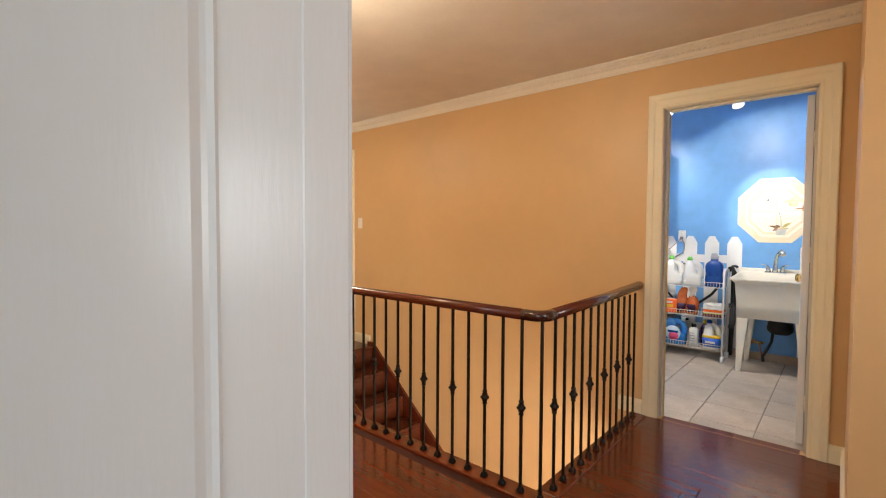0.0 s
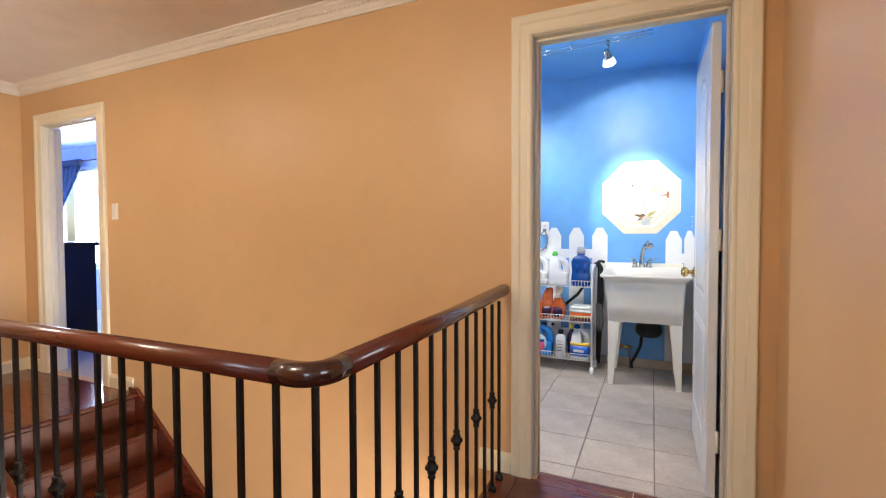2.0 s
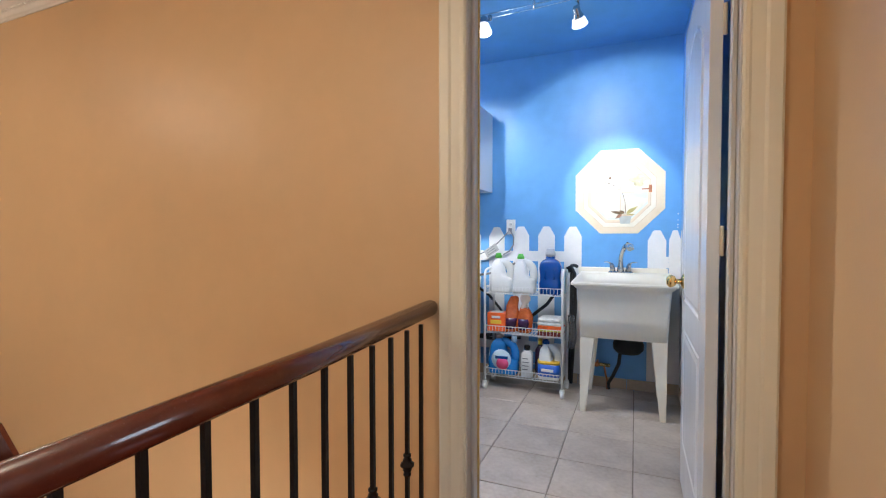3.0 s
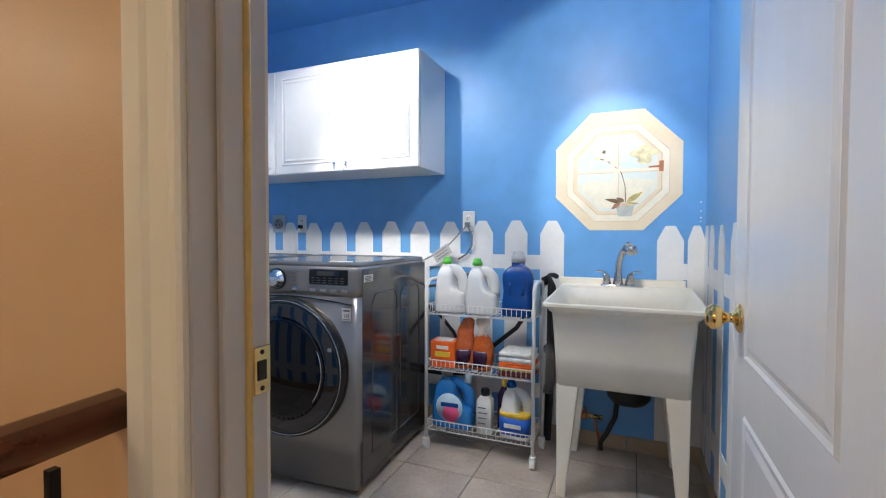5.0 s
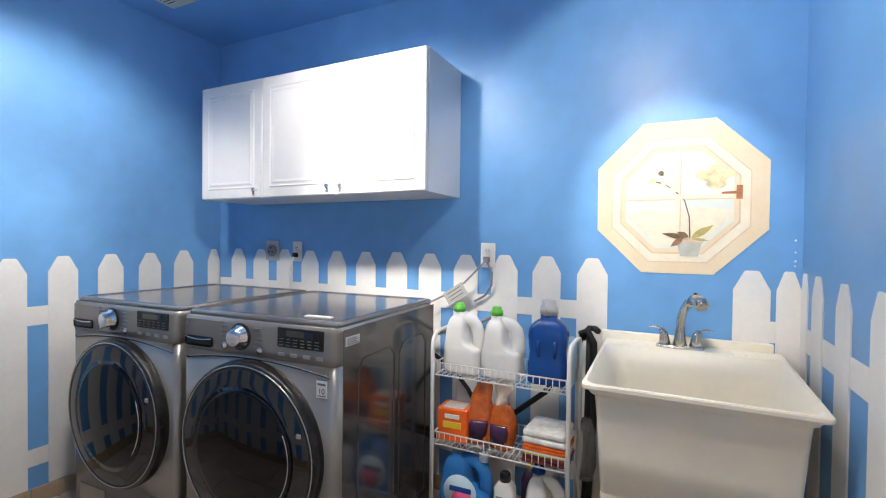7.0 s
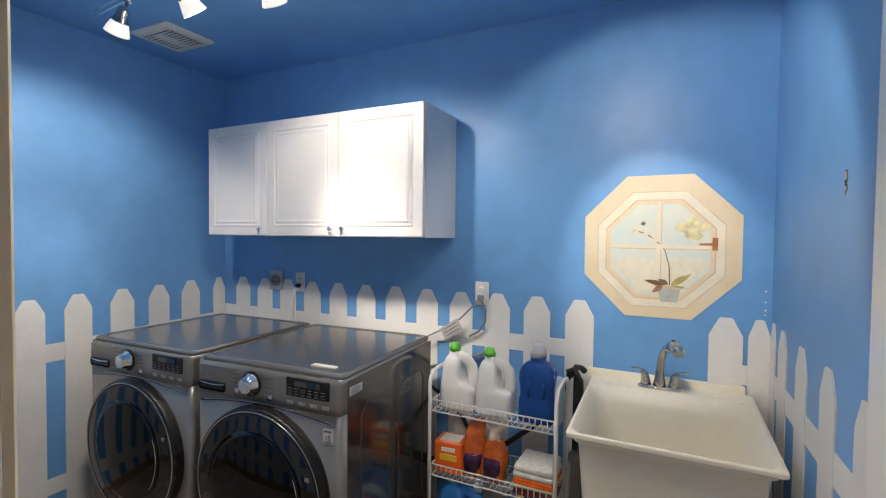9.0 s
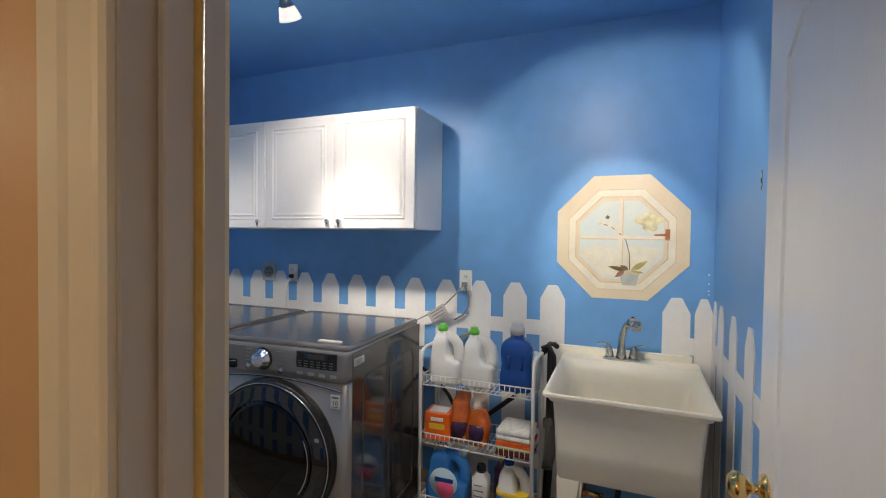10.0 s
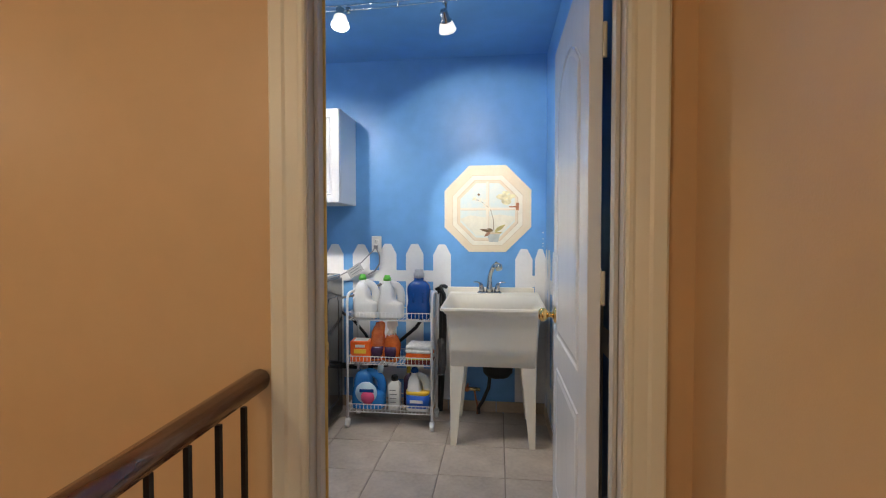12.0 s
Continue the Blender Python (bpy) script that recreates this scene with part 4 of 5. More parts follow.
# ================= rolling cart =================
cart = thing("utility_cart", (-1.26, 6.49, 0), "white wire three-tier rolling utility cart", "cart")
CX, CY0, CY1 = 0.276, -0.115, 0.115
for s in (-1, 1):
    pts = [(s * CX, CY0, 0.05), (s * CX, CY0, 0.82), (s * CX, CY0 + 0.008, 0.845), (s * CX, CY0 + 0.03, 0.866), (s * CX, CY0 + 0.07, 0.872),
           (s * CX, CY1 - 0.07, 0.872), (s * CX, CY1 - 0.03, 0.866), (s * CX, CY1 - 0.008, 0.845), (s * CX, CY1, 0.82), (s * CX, CY1, 0.05)]
    part("side_frame", tube(B(), pts, 0.0085, 10), M_WIRE, cart)
WX, WH = CX - 0.010, 0.05
wire_u = finish("wire", tube(B(), [(0, CY0 - 0.001, WH), (0, CY0 - 0.001, -0.002), (0, CY1 + 0.001, -0.002), (0, CY1 + 0.001, WH)], 0.0017, 5), M_WIRE)
wire_s = finish("wire", tube(B(), [(0, 0, -0.002), (0, 0, WH)], 0.0017, 5), M_WIRE)
wire_l = finish("wire", tube(B(), [(-WX, 0, -0.005), (WX, 0, -0.005)], 0.0025, 5), M_WIRE)
for tz in (0.70, 0.415, 0.105):
    loop = [(-WX, CY0), (WX, CY0), (WX, CY1), (-WX, CY1), (-WX, CY0)]
    basket = part("basket", tube(B(), [(a, b, tz) for a, b in loop], 0.003, 6), M_WIRE, cart, "white coated wire basket")
    part("rim", tube(B(), [(a, b, tz + WH) for a, b in loop], 0.003, 6), M_WIRE, basket)
    wires = [(wire_u, -WX + 2 * WX * i / 22, 0.0) for i in range(23)] + [(wire_s, s_ * WX, CY0 + (CY1 - CY0) * i / 9) for i in range(1, 9) for s_ in (-1, 1)] + [(wire_l, 0.0, CY0 + 0.06), (wire_l, 0.0, CY1 - 0.06)]
    for me, x, y in wires:
        o = new("wire", me)
        o.parent, o.location = basket, (x, y, tz)
for s in (-1, 1):
    for y in (CY0, CY1):
        c = part("castor", tube(B(), [(s * CX - 0.012, y, 0.024), (s * CX + 0.012, y, 0.024)], 0.024, 16), M_WIRE, cart, "small white castor")
        part("castor_fork", box(B(), s * CX - 0.016, s * CX + 0.016, y - 0.014, y + 0.014, 0.030, 0.062, 0.005), M_WIRE, c)


def jug(name, at, turn, w, d, h, body_m, cap_m, label, category, neck=0.028, cap_h=0.035, handle=True, strips=()):
    """A plastic bottle with a shoulder and a cap; with a handle, its upper half splits into a neck column and a grip."""
    th = thing(name, at, label, category, turn=turn)
    bh = h - cap_h
    if handle:
        side = -0.17
        levels = ((0.0, 0.93, 0.92, 0), (0.02, 0.985, 0.98, 0), (0.05, 1, 1, 0), (0.34, 1, 1, 0), (0.39, 0.985, 0.99, -0.005), (0.43, 0.90, 0.97, -0.04), (0.47, 0.66, 0.95, -0.14), (0.58, 0.56, 0.90, -0.17),
                  (0.74, 0.52, 0.82, -0.17), (0.84, 0.46, 0.68, -0.165), (0.90, 0.36, 0.50, -0.17), (0.935, 2 * neck / w, 2 * neck / d, -0.17), (1.0, 2 * neck / w, 2 * neck / d, -0.17))
    else:
        side = 0.0
        levels = ((0.0, 0.92, 0.92, 0), (0.025, 1, 1, 0), (0.28, 1, 1, 0), (0.36, 0.95, 0.93, 0), (0.46, 0.92, 0.90, 0), (0.58, 0.97, 0.95, 0), (0.68, 1, 0.98, 0), (0.78, 0.97, 0.92, 0), (0.85, 0.84, 0.80, 0),
                  (0.90, 0.64, 0.66, 0), (0.935, 2 * neck / w, 2 * neck / d, 0), (1.0, 2 * neck / w, 2 * neck / d, 0))
    rings = [[Vector((p.x * sx + cx * w, p.y * sy, f * bh)) for p in rring(w, d, 0, min(w, d) * 0.26)] for f, sx, sy, cx in levels]
    part("bottle", loft(B(), rings), body_m, th)
    if handle:
        g = [(-0.10 * w, 0, bh * 0.89), (0.06 * w, 0, bh * 0.885), (0.22 * w, 0, bh * 0.85), (0.34 * w, 0, bh * 0.76), (0.395 * w, 0, bh * 0.63), (0.405 * w, 0, bh * 0.50), (0.395 * w, 0, bh * 0.36)]
        part("handle", tube(B(), g, w * 0.092, 12, ry=d * 0.24), body_m, th)
    else:
        for q in (-1, 1):
            part("grip_groove", tube(B(), [(q * 0.20 * w, -d * 0.462, bh * 0.40), (q * 0.23 * w, -d * 0.475, bh * 0.52), (q * 0.20 * w, -d * 0.490, bh * 0.64)], 0.006, 8), body_m, th)
    part("neck_ring", lathe(B(), [(neck + 0.001, -0.010), (neck + 0.003, -0.007), (neck + 0.001, -0.003)], (side * w, 0, bh), 20), body_m, th)
    cap = part("cap", lathe(B(), [(neck + 0.004, -0.002), (neck + 0.004, cap_h * 0.55), (neck, cap_h * 0.62), (neck - 0.002, cap_h - 0.002), (neck - 0.004, cap_h), (0.001, cap_h)], (side * w, 0, bh), 20), cap_m, th)
    for k in range(20):
        u = 2 * math.pi * k / 20
        part("cap_rib", tube(B(), [(side * w + (neck + 0.004) * math.cos(u), (neck + 0.004) * math.sin(u), bh + z_) for z_ in (0.001, cap_h * 0.5)], 0.0013, 4), cap_m, cap)
    for z0, z1, x0, x1, m_ in strips:
        part("label", loft(B(), [[Vector((p.x, p.y, z)) for p in rring(w + 0.004, d + 0.004, 0, min(w, d) * 0.30)] for z in (z0, z1)]) if x0 is None else
             lathe(B(), [(x1, 0), (x1, 0.0025), (0.001, 0.003)], (x0, -d / 2 - 0.001, (z0 + z1) / 2), 24, (0, -1, 0)), m_, th)
    return th


T3, T2, T1 = 0.703, 0.418, 0.108
jug("detergent_jug", (-1.435, 6.475, T3), -4, 0.163, 0.118, 0.285, M_JUGW, M_GREEN, "white plastic detergent jug with a green cap", "bottle", 0.020)
jug("detergent_jug", (-1.269, 6.480, T3), 2, 0.163, 0.115, 0.280, M_JUGW, M_GREEN, "white plastic detergent jug with a green cap", "bottle", 0.020)
jug("detergent_bottle", (-1.085, 6.485, T3), 3, 0.150, 0.105, 0.320, M_JUGB, M_CAPG, "dark blue detergent bottle with a grey cap", "bottle", 0.030, cap_h=0.055, handle=False)
spray = thing("freshener_bottle", (-1.010, 6.53, T3), "slim pale blue bottle behind the detergent", "bottle")
part("bottle", loft(B(), [rring(0.05, 0.07, z, 0.018) for z in (0, 0.15)] + [rring(0.03, 0.04, 0.175, 0.012)]), M_LBLUE, spray)
carton = thing("dryer_sheet_carton", (-1.468, 6.47, T2), "bright orange dryer sheet carton", "box", turn=4)
part("carton", box(B(), -0.065, 0.065, -0.055, 0.055, 0, 0.135, 0.003), M_ORANGE, carton)
part("top_print", box(B(), -0.045, 0.045, -0.04, 0.04, 0.1345, 0.137), M_PAPER, carton)
part("front_print", box(B(), -0.04, 0.04, -0.0565, -0.05, 0.055, 0.082, 0.001), M_YEL, carton)
part("title_bar", box(B(), -0.032, 0.032, -0.0575, -0.05, 0.095, 0.113, 0.001), M_PAPER, carton, "white lettering block")


def foil_bag(at, turn, w, h, label, lean, clear_top):
    """A foil pouch: a full belly, a crimped or gathered top."""
    th = thing("scent_bead_bag", at, label, "bag", turn=turn)
    if clear_top:
        levels = ((0, 0.80, 0.8), (0.06, 1, 1.0), (0.25, 1.04, 1.05), (0.42, 0.95, 0.95), (0.56, 0.74, 0.7), (0.64, 0.50, 0.5))
        tops = ((0.64, 0.50, 0.5), (0.70, 0.34, 0.36), (0.74, 0.26, 0.28), (0.79, 0.48, 0.3), (0.88, 0.66, 0.2), (0.96, 0.58, 0.12), (1.0, 0.40, 0.05))
    else:
        levels = ((0, 0.85, 0.8), (0.06, 1, 1.0), (0.30, 1.0, 1.0), (0.55, 0.92, 0.78), (0.74, 0.80, 0.5), (0.86, 0.70, 0.22), (0.94, 0.62, 0.10), (1.0, 0.55, 0.05))
        tops = ()

    def rings(lv):
        return [[Vector((p.x * sx + lean * f * h + 0.006 * math.sin(11 * f + 60 * p.x), p.y * sy * (1 + 0.12 * math.sin(80 * p.x + 7 * f)), f * h + 0.010 * math.sin(70 * p.x) * f)) for p in rring(w, 0.075, 0, 0.03)] for f, sx, sy in lv]
    part("bag", loft(B(), rings(levels)), M_BAG, th)
    if tops:
        part("bag_top", loft(B(), rings(tops)), M_CLEAR, th, "clear gathered film top")
    part("bag_print", loft(B(), [[Vector((p.x * s + lean * z, p.y * s - 0.004, z)) for p in rring(w * 0.80, 0.077, 0, 0.03)] for z, s in ((0.02, 1.0), (0.07, 1.04), (0.10, 1.0))]), M_BAGD, th, "dark purple print")
    return th


foil_bag((-1.370, 6.47, T2), 12, 0.105, 0.25, "orange foil bag standing in the basket", 0.10, False)
foil_bag((-1.265, 6.465, T2), -6, 0.112, 0.275, "orange foil bag with a twisted clear top", 0.02, True)
z = T2
for nm, m_, hgt, w in (("folded_cloth", M_TOWELR, 0.030, 0.175), ("folded_cloth", M_TOWELY, 0.014, 0.165), ("folded_cloth", M_TOWELO, 0.026, 0.165), ("folded_towel", M_TOWELW, 0.052, 0.165)):
    tw = thing(nm, (-1.075, 6.47, z + 0.001), {M_TOWELR: "folded maroon cloth in the basket", M_TOWELY: "folded yellow-green cloth in the stack", M_TOWELO: "folded orange cleaning cloth", M_TOWELW: "folded white terry towel on the stack"}[m_], "cloth", turn=random.uniform(-4, 4))
    layers = 2 if hgt > 0.02 else 1
    for k in range(layers):
        lh = hgt / layers
        part("fold", box(B(), -w / 2 + 0.003 * k, w / 2 - 0.004 * k, -0.085, 0.085, k * lh, (k + 1) * lh - 0.001, lh * 0.42, 3), m_, tw)
    z += hgt
soft = jug("softener_jug", (-1.420, 6.475, T1), 2, 0.215, 0.125, 0.285, M_JUGL, M_GREYP, "large blue fabric softener jug with a round label", "bottle", 0.024, cap_h=0.03,
           strips=((0.06, 0.16, -0.005, 0.072, M_LBLUE),))
part("label_band", lathe(B(), [(0.045, 0), (0.045, 0.003), (0.001, 0.0035)], (0.005, -0.0655, 0.080), 20, (0, -1, 0)), M_PINK, soft)
part("label_word", box(B(), -0.050, 0.045, -0.0695, -0.06, 0.112, 0.134, 0.002), M_JUGB, soft, "dark blue lettering block")
part("spout", tube(B(), [(0.075, 0, 0.23), (0.078, 0, 0.275)], 0.020, 12), M_LBLUE, soft)
bt = thing("cleaner_bottle", (-1.240, 6.445, T1), "white square bottle with a dark cap", "bottle")
part("bottle", loft(B(), [rring(0.078, 0.06, z_, 0.010) for z_ in (0.0, 0.165)] + [rring(0.045, 0.045, 0.185, 0.012), rring(0.034, 0.034, 0.19, 0.012)]), M_JUGW, bt)
part("cap", lathe(B(), [(0.022, 0.188), (0.022, 0.215), (0.018, 0.222)], n=14), M_BLACK, bt)
for k in range(4):
    part("label_line", box(B(), -0.028, 0.012 + 0.004 * (k % 3), -0.0308, -0.028, 0.05 + 0.026 * k, 0.055 + 0.026 * k), M_INK, bt)
bl = jug("bleach_bottle", (-1.085, 6.465, T1), -3, 0.150, 0.115, 0.272, M_JUGW, M_JUGB, "white bleach bottle with a blue and yellow label", "bottle", 0.020, cap_h=0.03,
         strips=((0.02, 0.105, None, None, M_LABB), (0.106, 0.128, None, None, M_YEL)))
part("label_word", box(B(), -0.045, 0.04, -0.0625, -0.055, 0.055, 0.075, 0.002), M_PAPER, bl, "white lettering block")
dk = thing("spray_bottle", (-1.165, 6.54, T1), "dark purple bottle at the back of the basket", "bottle")
part("bottle", loft(B(), [rring(0.07, 0.05, z_, 0.018) for z_ in (0.0, 0.17)] + [rring(0.026, 0.026, 0.215, 0.01)]), M_BAGD, dk)
part("cap", lathe(B(), [(0.014, 0.212), (0.014, 0.25), (0.008, 0.255)], n=12), M_YEL, dk)
bag = thing("plastic_bag", (-0.955, 6.60, 0.02), "clear plastic bag hanging beside the cart", "bag")
part("bag", loft(B(), [[Vector((p.x, p.y, z_)) for p in rring(w_, 0.05, 0, 0.02)] for z_, w_ in ((0.28, 0.05), (0.34, 0.08), (0.44, 0.075), (0.52, 0.04))]), M_FILM, bag)

# ================= mural on the laundry walls =================
def picket_outline(c, w, z0, shoulder, tip):
    h = w / 2
    return [(c - h, z0), (c + h, z0), (c + h, shoulder), (c + h * 0.42, tip - 0.004), (c + h * 0.30, tip), (c - h * 0.30, tip), (c - h * 0.42, tip - 0.004), (c - h, shoulder)]


def painted_fence(label, at, turn, centres, lo, hi, rails, tip0, slope=0.0):
    """White pickets and rails painted on a wall; local +x runs along the wall, -y points into the room."""
    th = thing("painted_fence", at, label, "mural", "painted picket fence", turn)
    for c, w in centres:
        t = tip0 + slope * c + random.uniform(-0.004, 0.004)
        part("picket", prism(B(), picket_outline(c, w, 0.078, t - 0.072, t), lambda u, v, q: Vector((u, -0.0045 + q, v)), 0.005), M_FENCE, th)
    for a, b in rails:
        segs = []
        edges = sorted([(c - w / 2, c + w / 2) for c, w in centres])
        at_ = lo
        for e0, e1 in edges + [(hi, hi)]:
            if e0 - at_ > 0.004:
                segs.append((at_, min(e0, hi)))
            at_ = max(at_, e1)
        for s0, s1 in segs:
            if s1 > s0:
                part("rail", box(B(), s0, s1, -0.003, 0.0005, a + slope * s0, b + slope * s0), M_FENCE, th)
    return th


RAILS = [(0.917, 0.996), (0.21, 0.29)]
back = [(-3.126 + 0.1965 * i, 0.126) for i in range(12)]
painted_fence("white picket fence painted along the blue back wall", (0, YB, 0), 0, [(c + 0.0, w) for c, w in back], XL + 0.002, -0.904, RAILS, 1.184)
painted_fence("white pickets painted on the back wall beside the sink", (0, YB, 0), 0, [(-0.392, 0.118), (-0.278, 0.075)], -0.451, XR - 0.001, [], 1.148)
th_r = thing("painted_fence_rail", (0, YB, 0), "white painted fence rail beside the sink", "mural", "painted picket fence")
for a, b in RAILS:
    part("rail", box(B(), -0.334, -0.316, -0.003, 0.0005, a - 0.03, b - 0.03), M_FENCE, th_r)
# left wall: local x = world y
left = [(6.70 - YB, 0.085)] + [(y - YB, 0.122) for y in (6.496, 6.296, 6.093, 5.882, 5.680, 5.475, 5.27, 5.065, 4.86)]
painted_fence("white picket fence painted along the blue side wall", (XL, YB, 0), 90, left, 4.76 - YB, -0.002, [(0.865, 0.952), (0.21, 0.29)], 1.176, 0.03)
# right wall: local x = -(world y)
right = [(YB - y + 0.02, 0.118) for y in (6.69, 6.563, 6.319, 6.067, 5.82, 5.575, 5.33, 5.085, 4.87)]
right[0] = (0.05, 0.08)
painted_fence("white picket fence painted beside the sink", (XR, YB, 0), -90, right, 0.002, YB - 4.76, [(0.88, 0.962), (0.20, 0.285)], 1.146, -0.004)
painted_fence("white picket fence painted along the door wall", (-3.3, YL, 0), 180, [(-(0.1 + 0.2 * i), 0.126) for i in range(10)], -2.1, -0.002, RAILS, 1.18)

# octagonal window painted over the sink
octa = thing("painted_window", (-0.6445, YB, 1.432), "painted trompe l'oeil octagonal window with an orchid", "mural")


def octagon(a, c=0.424):
    return [(a, a * c), (a * c, a), (-a * c, a), (-a, a * c), (-a, -a * c), (-a * c, -a), (a * c, -a), (a, -a * c)]


def flat(poly, depth, m_, name, label=""):
    return part(name, prism(B(), poly, lambda u, v, q: Vector((u, -depth * (1 - q), v)), 1.0), m_, octa, label)


for a, dep, m_, nm in ((0.302, 0.0030, M_CREAMP, "outer_frame"), (0.246, 0.0042, M_CREAMD, "shade_line"), (0.242, 0.0050, M_CREAML, "inner_frame"), (0.212, 0.0058, M_CREAMD, "shade_line"), (0.206, 0.0064, M_CREAMP, "sash"), (0.190, 0.0072, M_SKYP, "sky_view")):
    flat([(u, v - (0.012 if a < 0.25 else 0.0)) for u, v in octagon(a)], dep, m_, nm)
flat([(-0.188, -0.07), (-0.12, -0.045), (-0.02, -0.06), (0.08, -0.04), (0.188, -0.055), (0.188, -0.075), (0.079, -0.187), (-0.079, -0.187), (-0.188, -0.075)], 0.0080, M_HILL, "hill")
for k in range(9):
    cx, cz, r = 0.125 + 0.045 * random.uniform(-1, 1), 0.075 + 0.055 * random.uniform(-1, 1), random.uniform(0.012, 0.026)
    flat([(cx + r * 1.4 * math.cos(t), cz + r * 0.7 * math.sin(t) * (1 + 0.2 * math.sin(3 * t))) for t in [2 * math.pi * j / 10 for j in range(10)]], 0.0080 + 0.0001 * k, M_TREE, "foliage")
flat([(-0.008, -0.188), (0.008, -0.188), (0.008, 0.188), (-0.008, 0.188)], 0.0092, M_CREAML, "muntin")
flat([(0.008, -0.188), (0.012, -0.188), (0.012, 0.188), (0.008, 0.188)], 0.0088, M_CREAMD, "muntin_shade")
flat([(-0.188, -0.011), (0.188, -0.011), (0.188, -0.007), (-0.188, -0.007)], 0.0090, M_CREAMD, "muntin_shade")
flat([(-0.188, -0.007), (0.188, -0.007), (0.188, 0.007), (-0.188, 0.007)], 0.0098, M_CREAML, "muntin")
flat([(0.012, -0.232), (0.074, -0.232), (0.088, -0.172), (-0.002, -0.172)], 0.0108, M_POT, "pot")
flat([(-0.006, -0.178), (0.092, -0.178), (0.096, -0.162), (-0.010, -0.162)], 0.0114, M_CREAMD, "pot_rim")


def leaf(x0, z0, x1, z1, w, m_):
    d = Vector((x1 - x0, z1 - z0))
    nrm = Vector((-d.y, d.x)).normalized() * w
    up, dn = [], []
    for k in range(1, 8):
        f = k / 8
        b = math.sin(math.pi * f ** 0.8)
        p = Vector((x0, z0)) + d * f
        up.append((p.x + nrm.x * b, p.y + nrm.y * b))
        dn.append((p.x - nrm.x * b, p.y - nrm.y * b))
    return [(x0, z0)] + up + [(x1, z1)] + dn[::-1]


for i, (a, b, c, d_, w, m_) in enumerate(((0.05, -0.115, 0.125, -0.065, 0.013, M_LEAF), (0.03, -0.115, -0.055, -0.098, 0.010, M_LEAFD), (0.04, -0.112, 0.0, -0.092, 0.010, M_LEAFD), (0.02, -0.118, -0.022, -0.15, 0.011, M_LEAFR), (0.05, -0.118, 0.11, -0.125, 0.005, M_LEAF))):
    flat(leaf(a, b - 0.045, c, d_ - 0.045, w, m_), 0.0120 + 0.0002 * i, m_, "leaf")
stem = [(0.045, -0.16), (0.042, -0.08), (0.025, -0.015), (-0.01, 0.025), (-0.05, 0.055), (-0.085, 0.065)]
part("stem", tube(B(), [(u, -0.0105, v) for u, v in stem], 0.0022, 6), M_LEAFD, octa)
for i, (u, v, s) in enumerate(((-0.085, 0.07, 0.022), (-0.05, 0.06, 0.02), (-0.015, 0.025, 0.024), (0.012, 0.0, 0.02), (-0.02, 0.055, 0.016))):
    flat([(u + s * (0.65 + 0.35 * math.cos(5 * t)) * math.cos(t), v + s * (0.65 + 0.35 * math.cos(5 * t)) * math.sin(t)) for t in [2 * math.pi * j / 20 for j in range(20)]], 0.0134 + 0.0002 * i, M_CREAML, "blossom")
flat([(u, v) for u, v in leaf(-0.105, 0.06, -0.08, 0.075, 0.006, M_LEAF)], 0.0146, M_TREE, "bud")
flat([(-0.072, 0.095), (-0.058, 0.088), (-0.05, 0.100), (-0.062, 0.108)], 0.0146, M_LEAFD, "butterfly")
flat([(0.197, -0.012), (0.217, -0.012), (0.217, 0.040), (0.197, 0.040)], 0.0090, M_TERRA, "painted_latch")
flat([(0.150, 0.008), (0.200, 0.008), (0.200, 0.018), (0.150, 0.016)], 0.0102, M_TERRA, "painted_latch_arm")
# painted butterfly on the side wall and white dots down the corner
fly = thing("painted_butterfly", (XR, 5.975, 1.603), "small dark butterfly painted on the blue wall", "mural", turn=-90)
for nm, pts, m_ in (("upper_wing", [(-0.002, 0.000), (-0.012, 0.020), (-0.010, 0.032), (0.002, 0.030), (0.008, 0.012), (0.004, 0.000)], M_LEAFD),
                    ("wing_patch", [(-0.002, 0.006), (-0.008, 0.020), (-0.005, 0.026), (0.001, 0.024), (0.004, 0.010)], M_POT),
                    ("lower_wing", [(-0.002, -0.002), (0.006, -0.004), (0.008, -0.016), (0.000, -0.022), (-0.008, -0.030), (-0.006, -0.014)], M_LEAFD),
                    ("wing_patch", [(0.000, -0.006), (0.004, -0.008), (0.004, -0.014), (-0.002, -0.018), (-0.003, -0.010)], M_POT)):
    lift = 0.002 if nm == "wing_patch" else 0.001
    part(nm, prism(B(), pts, lambda u, v, q: Vector((u, -lift * (1 - q), v)), 1.0), m_, fly)
part("body", tube(B(), [(-0.003, -0.0015, 0.006), (0.001, -0.002, -0.003), (0.002, -0.0015, -0.010)], 0.0015, 6), M_FRAME, fly)
dots = thing("painted_dots", (XR - 0.022, YB, 1.160), "row of small white painted dots in the corner", "mural")
for z_, r_ in ((0.105, 0.0040), (0.062, 0.0035), (0.030, 0.0042), (0.012, 0.0030)):
    part("dot", lathe(B(), [(r_, -0.0005), (r_, 0.001), (r_ * 0.6, 0.0015)], (0, 0, z_), 12, (0, -1, 0)), M_FENCE, dots)

# ================= outlets, cords, vent, track lamp =================


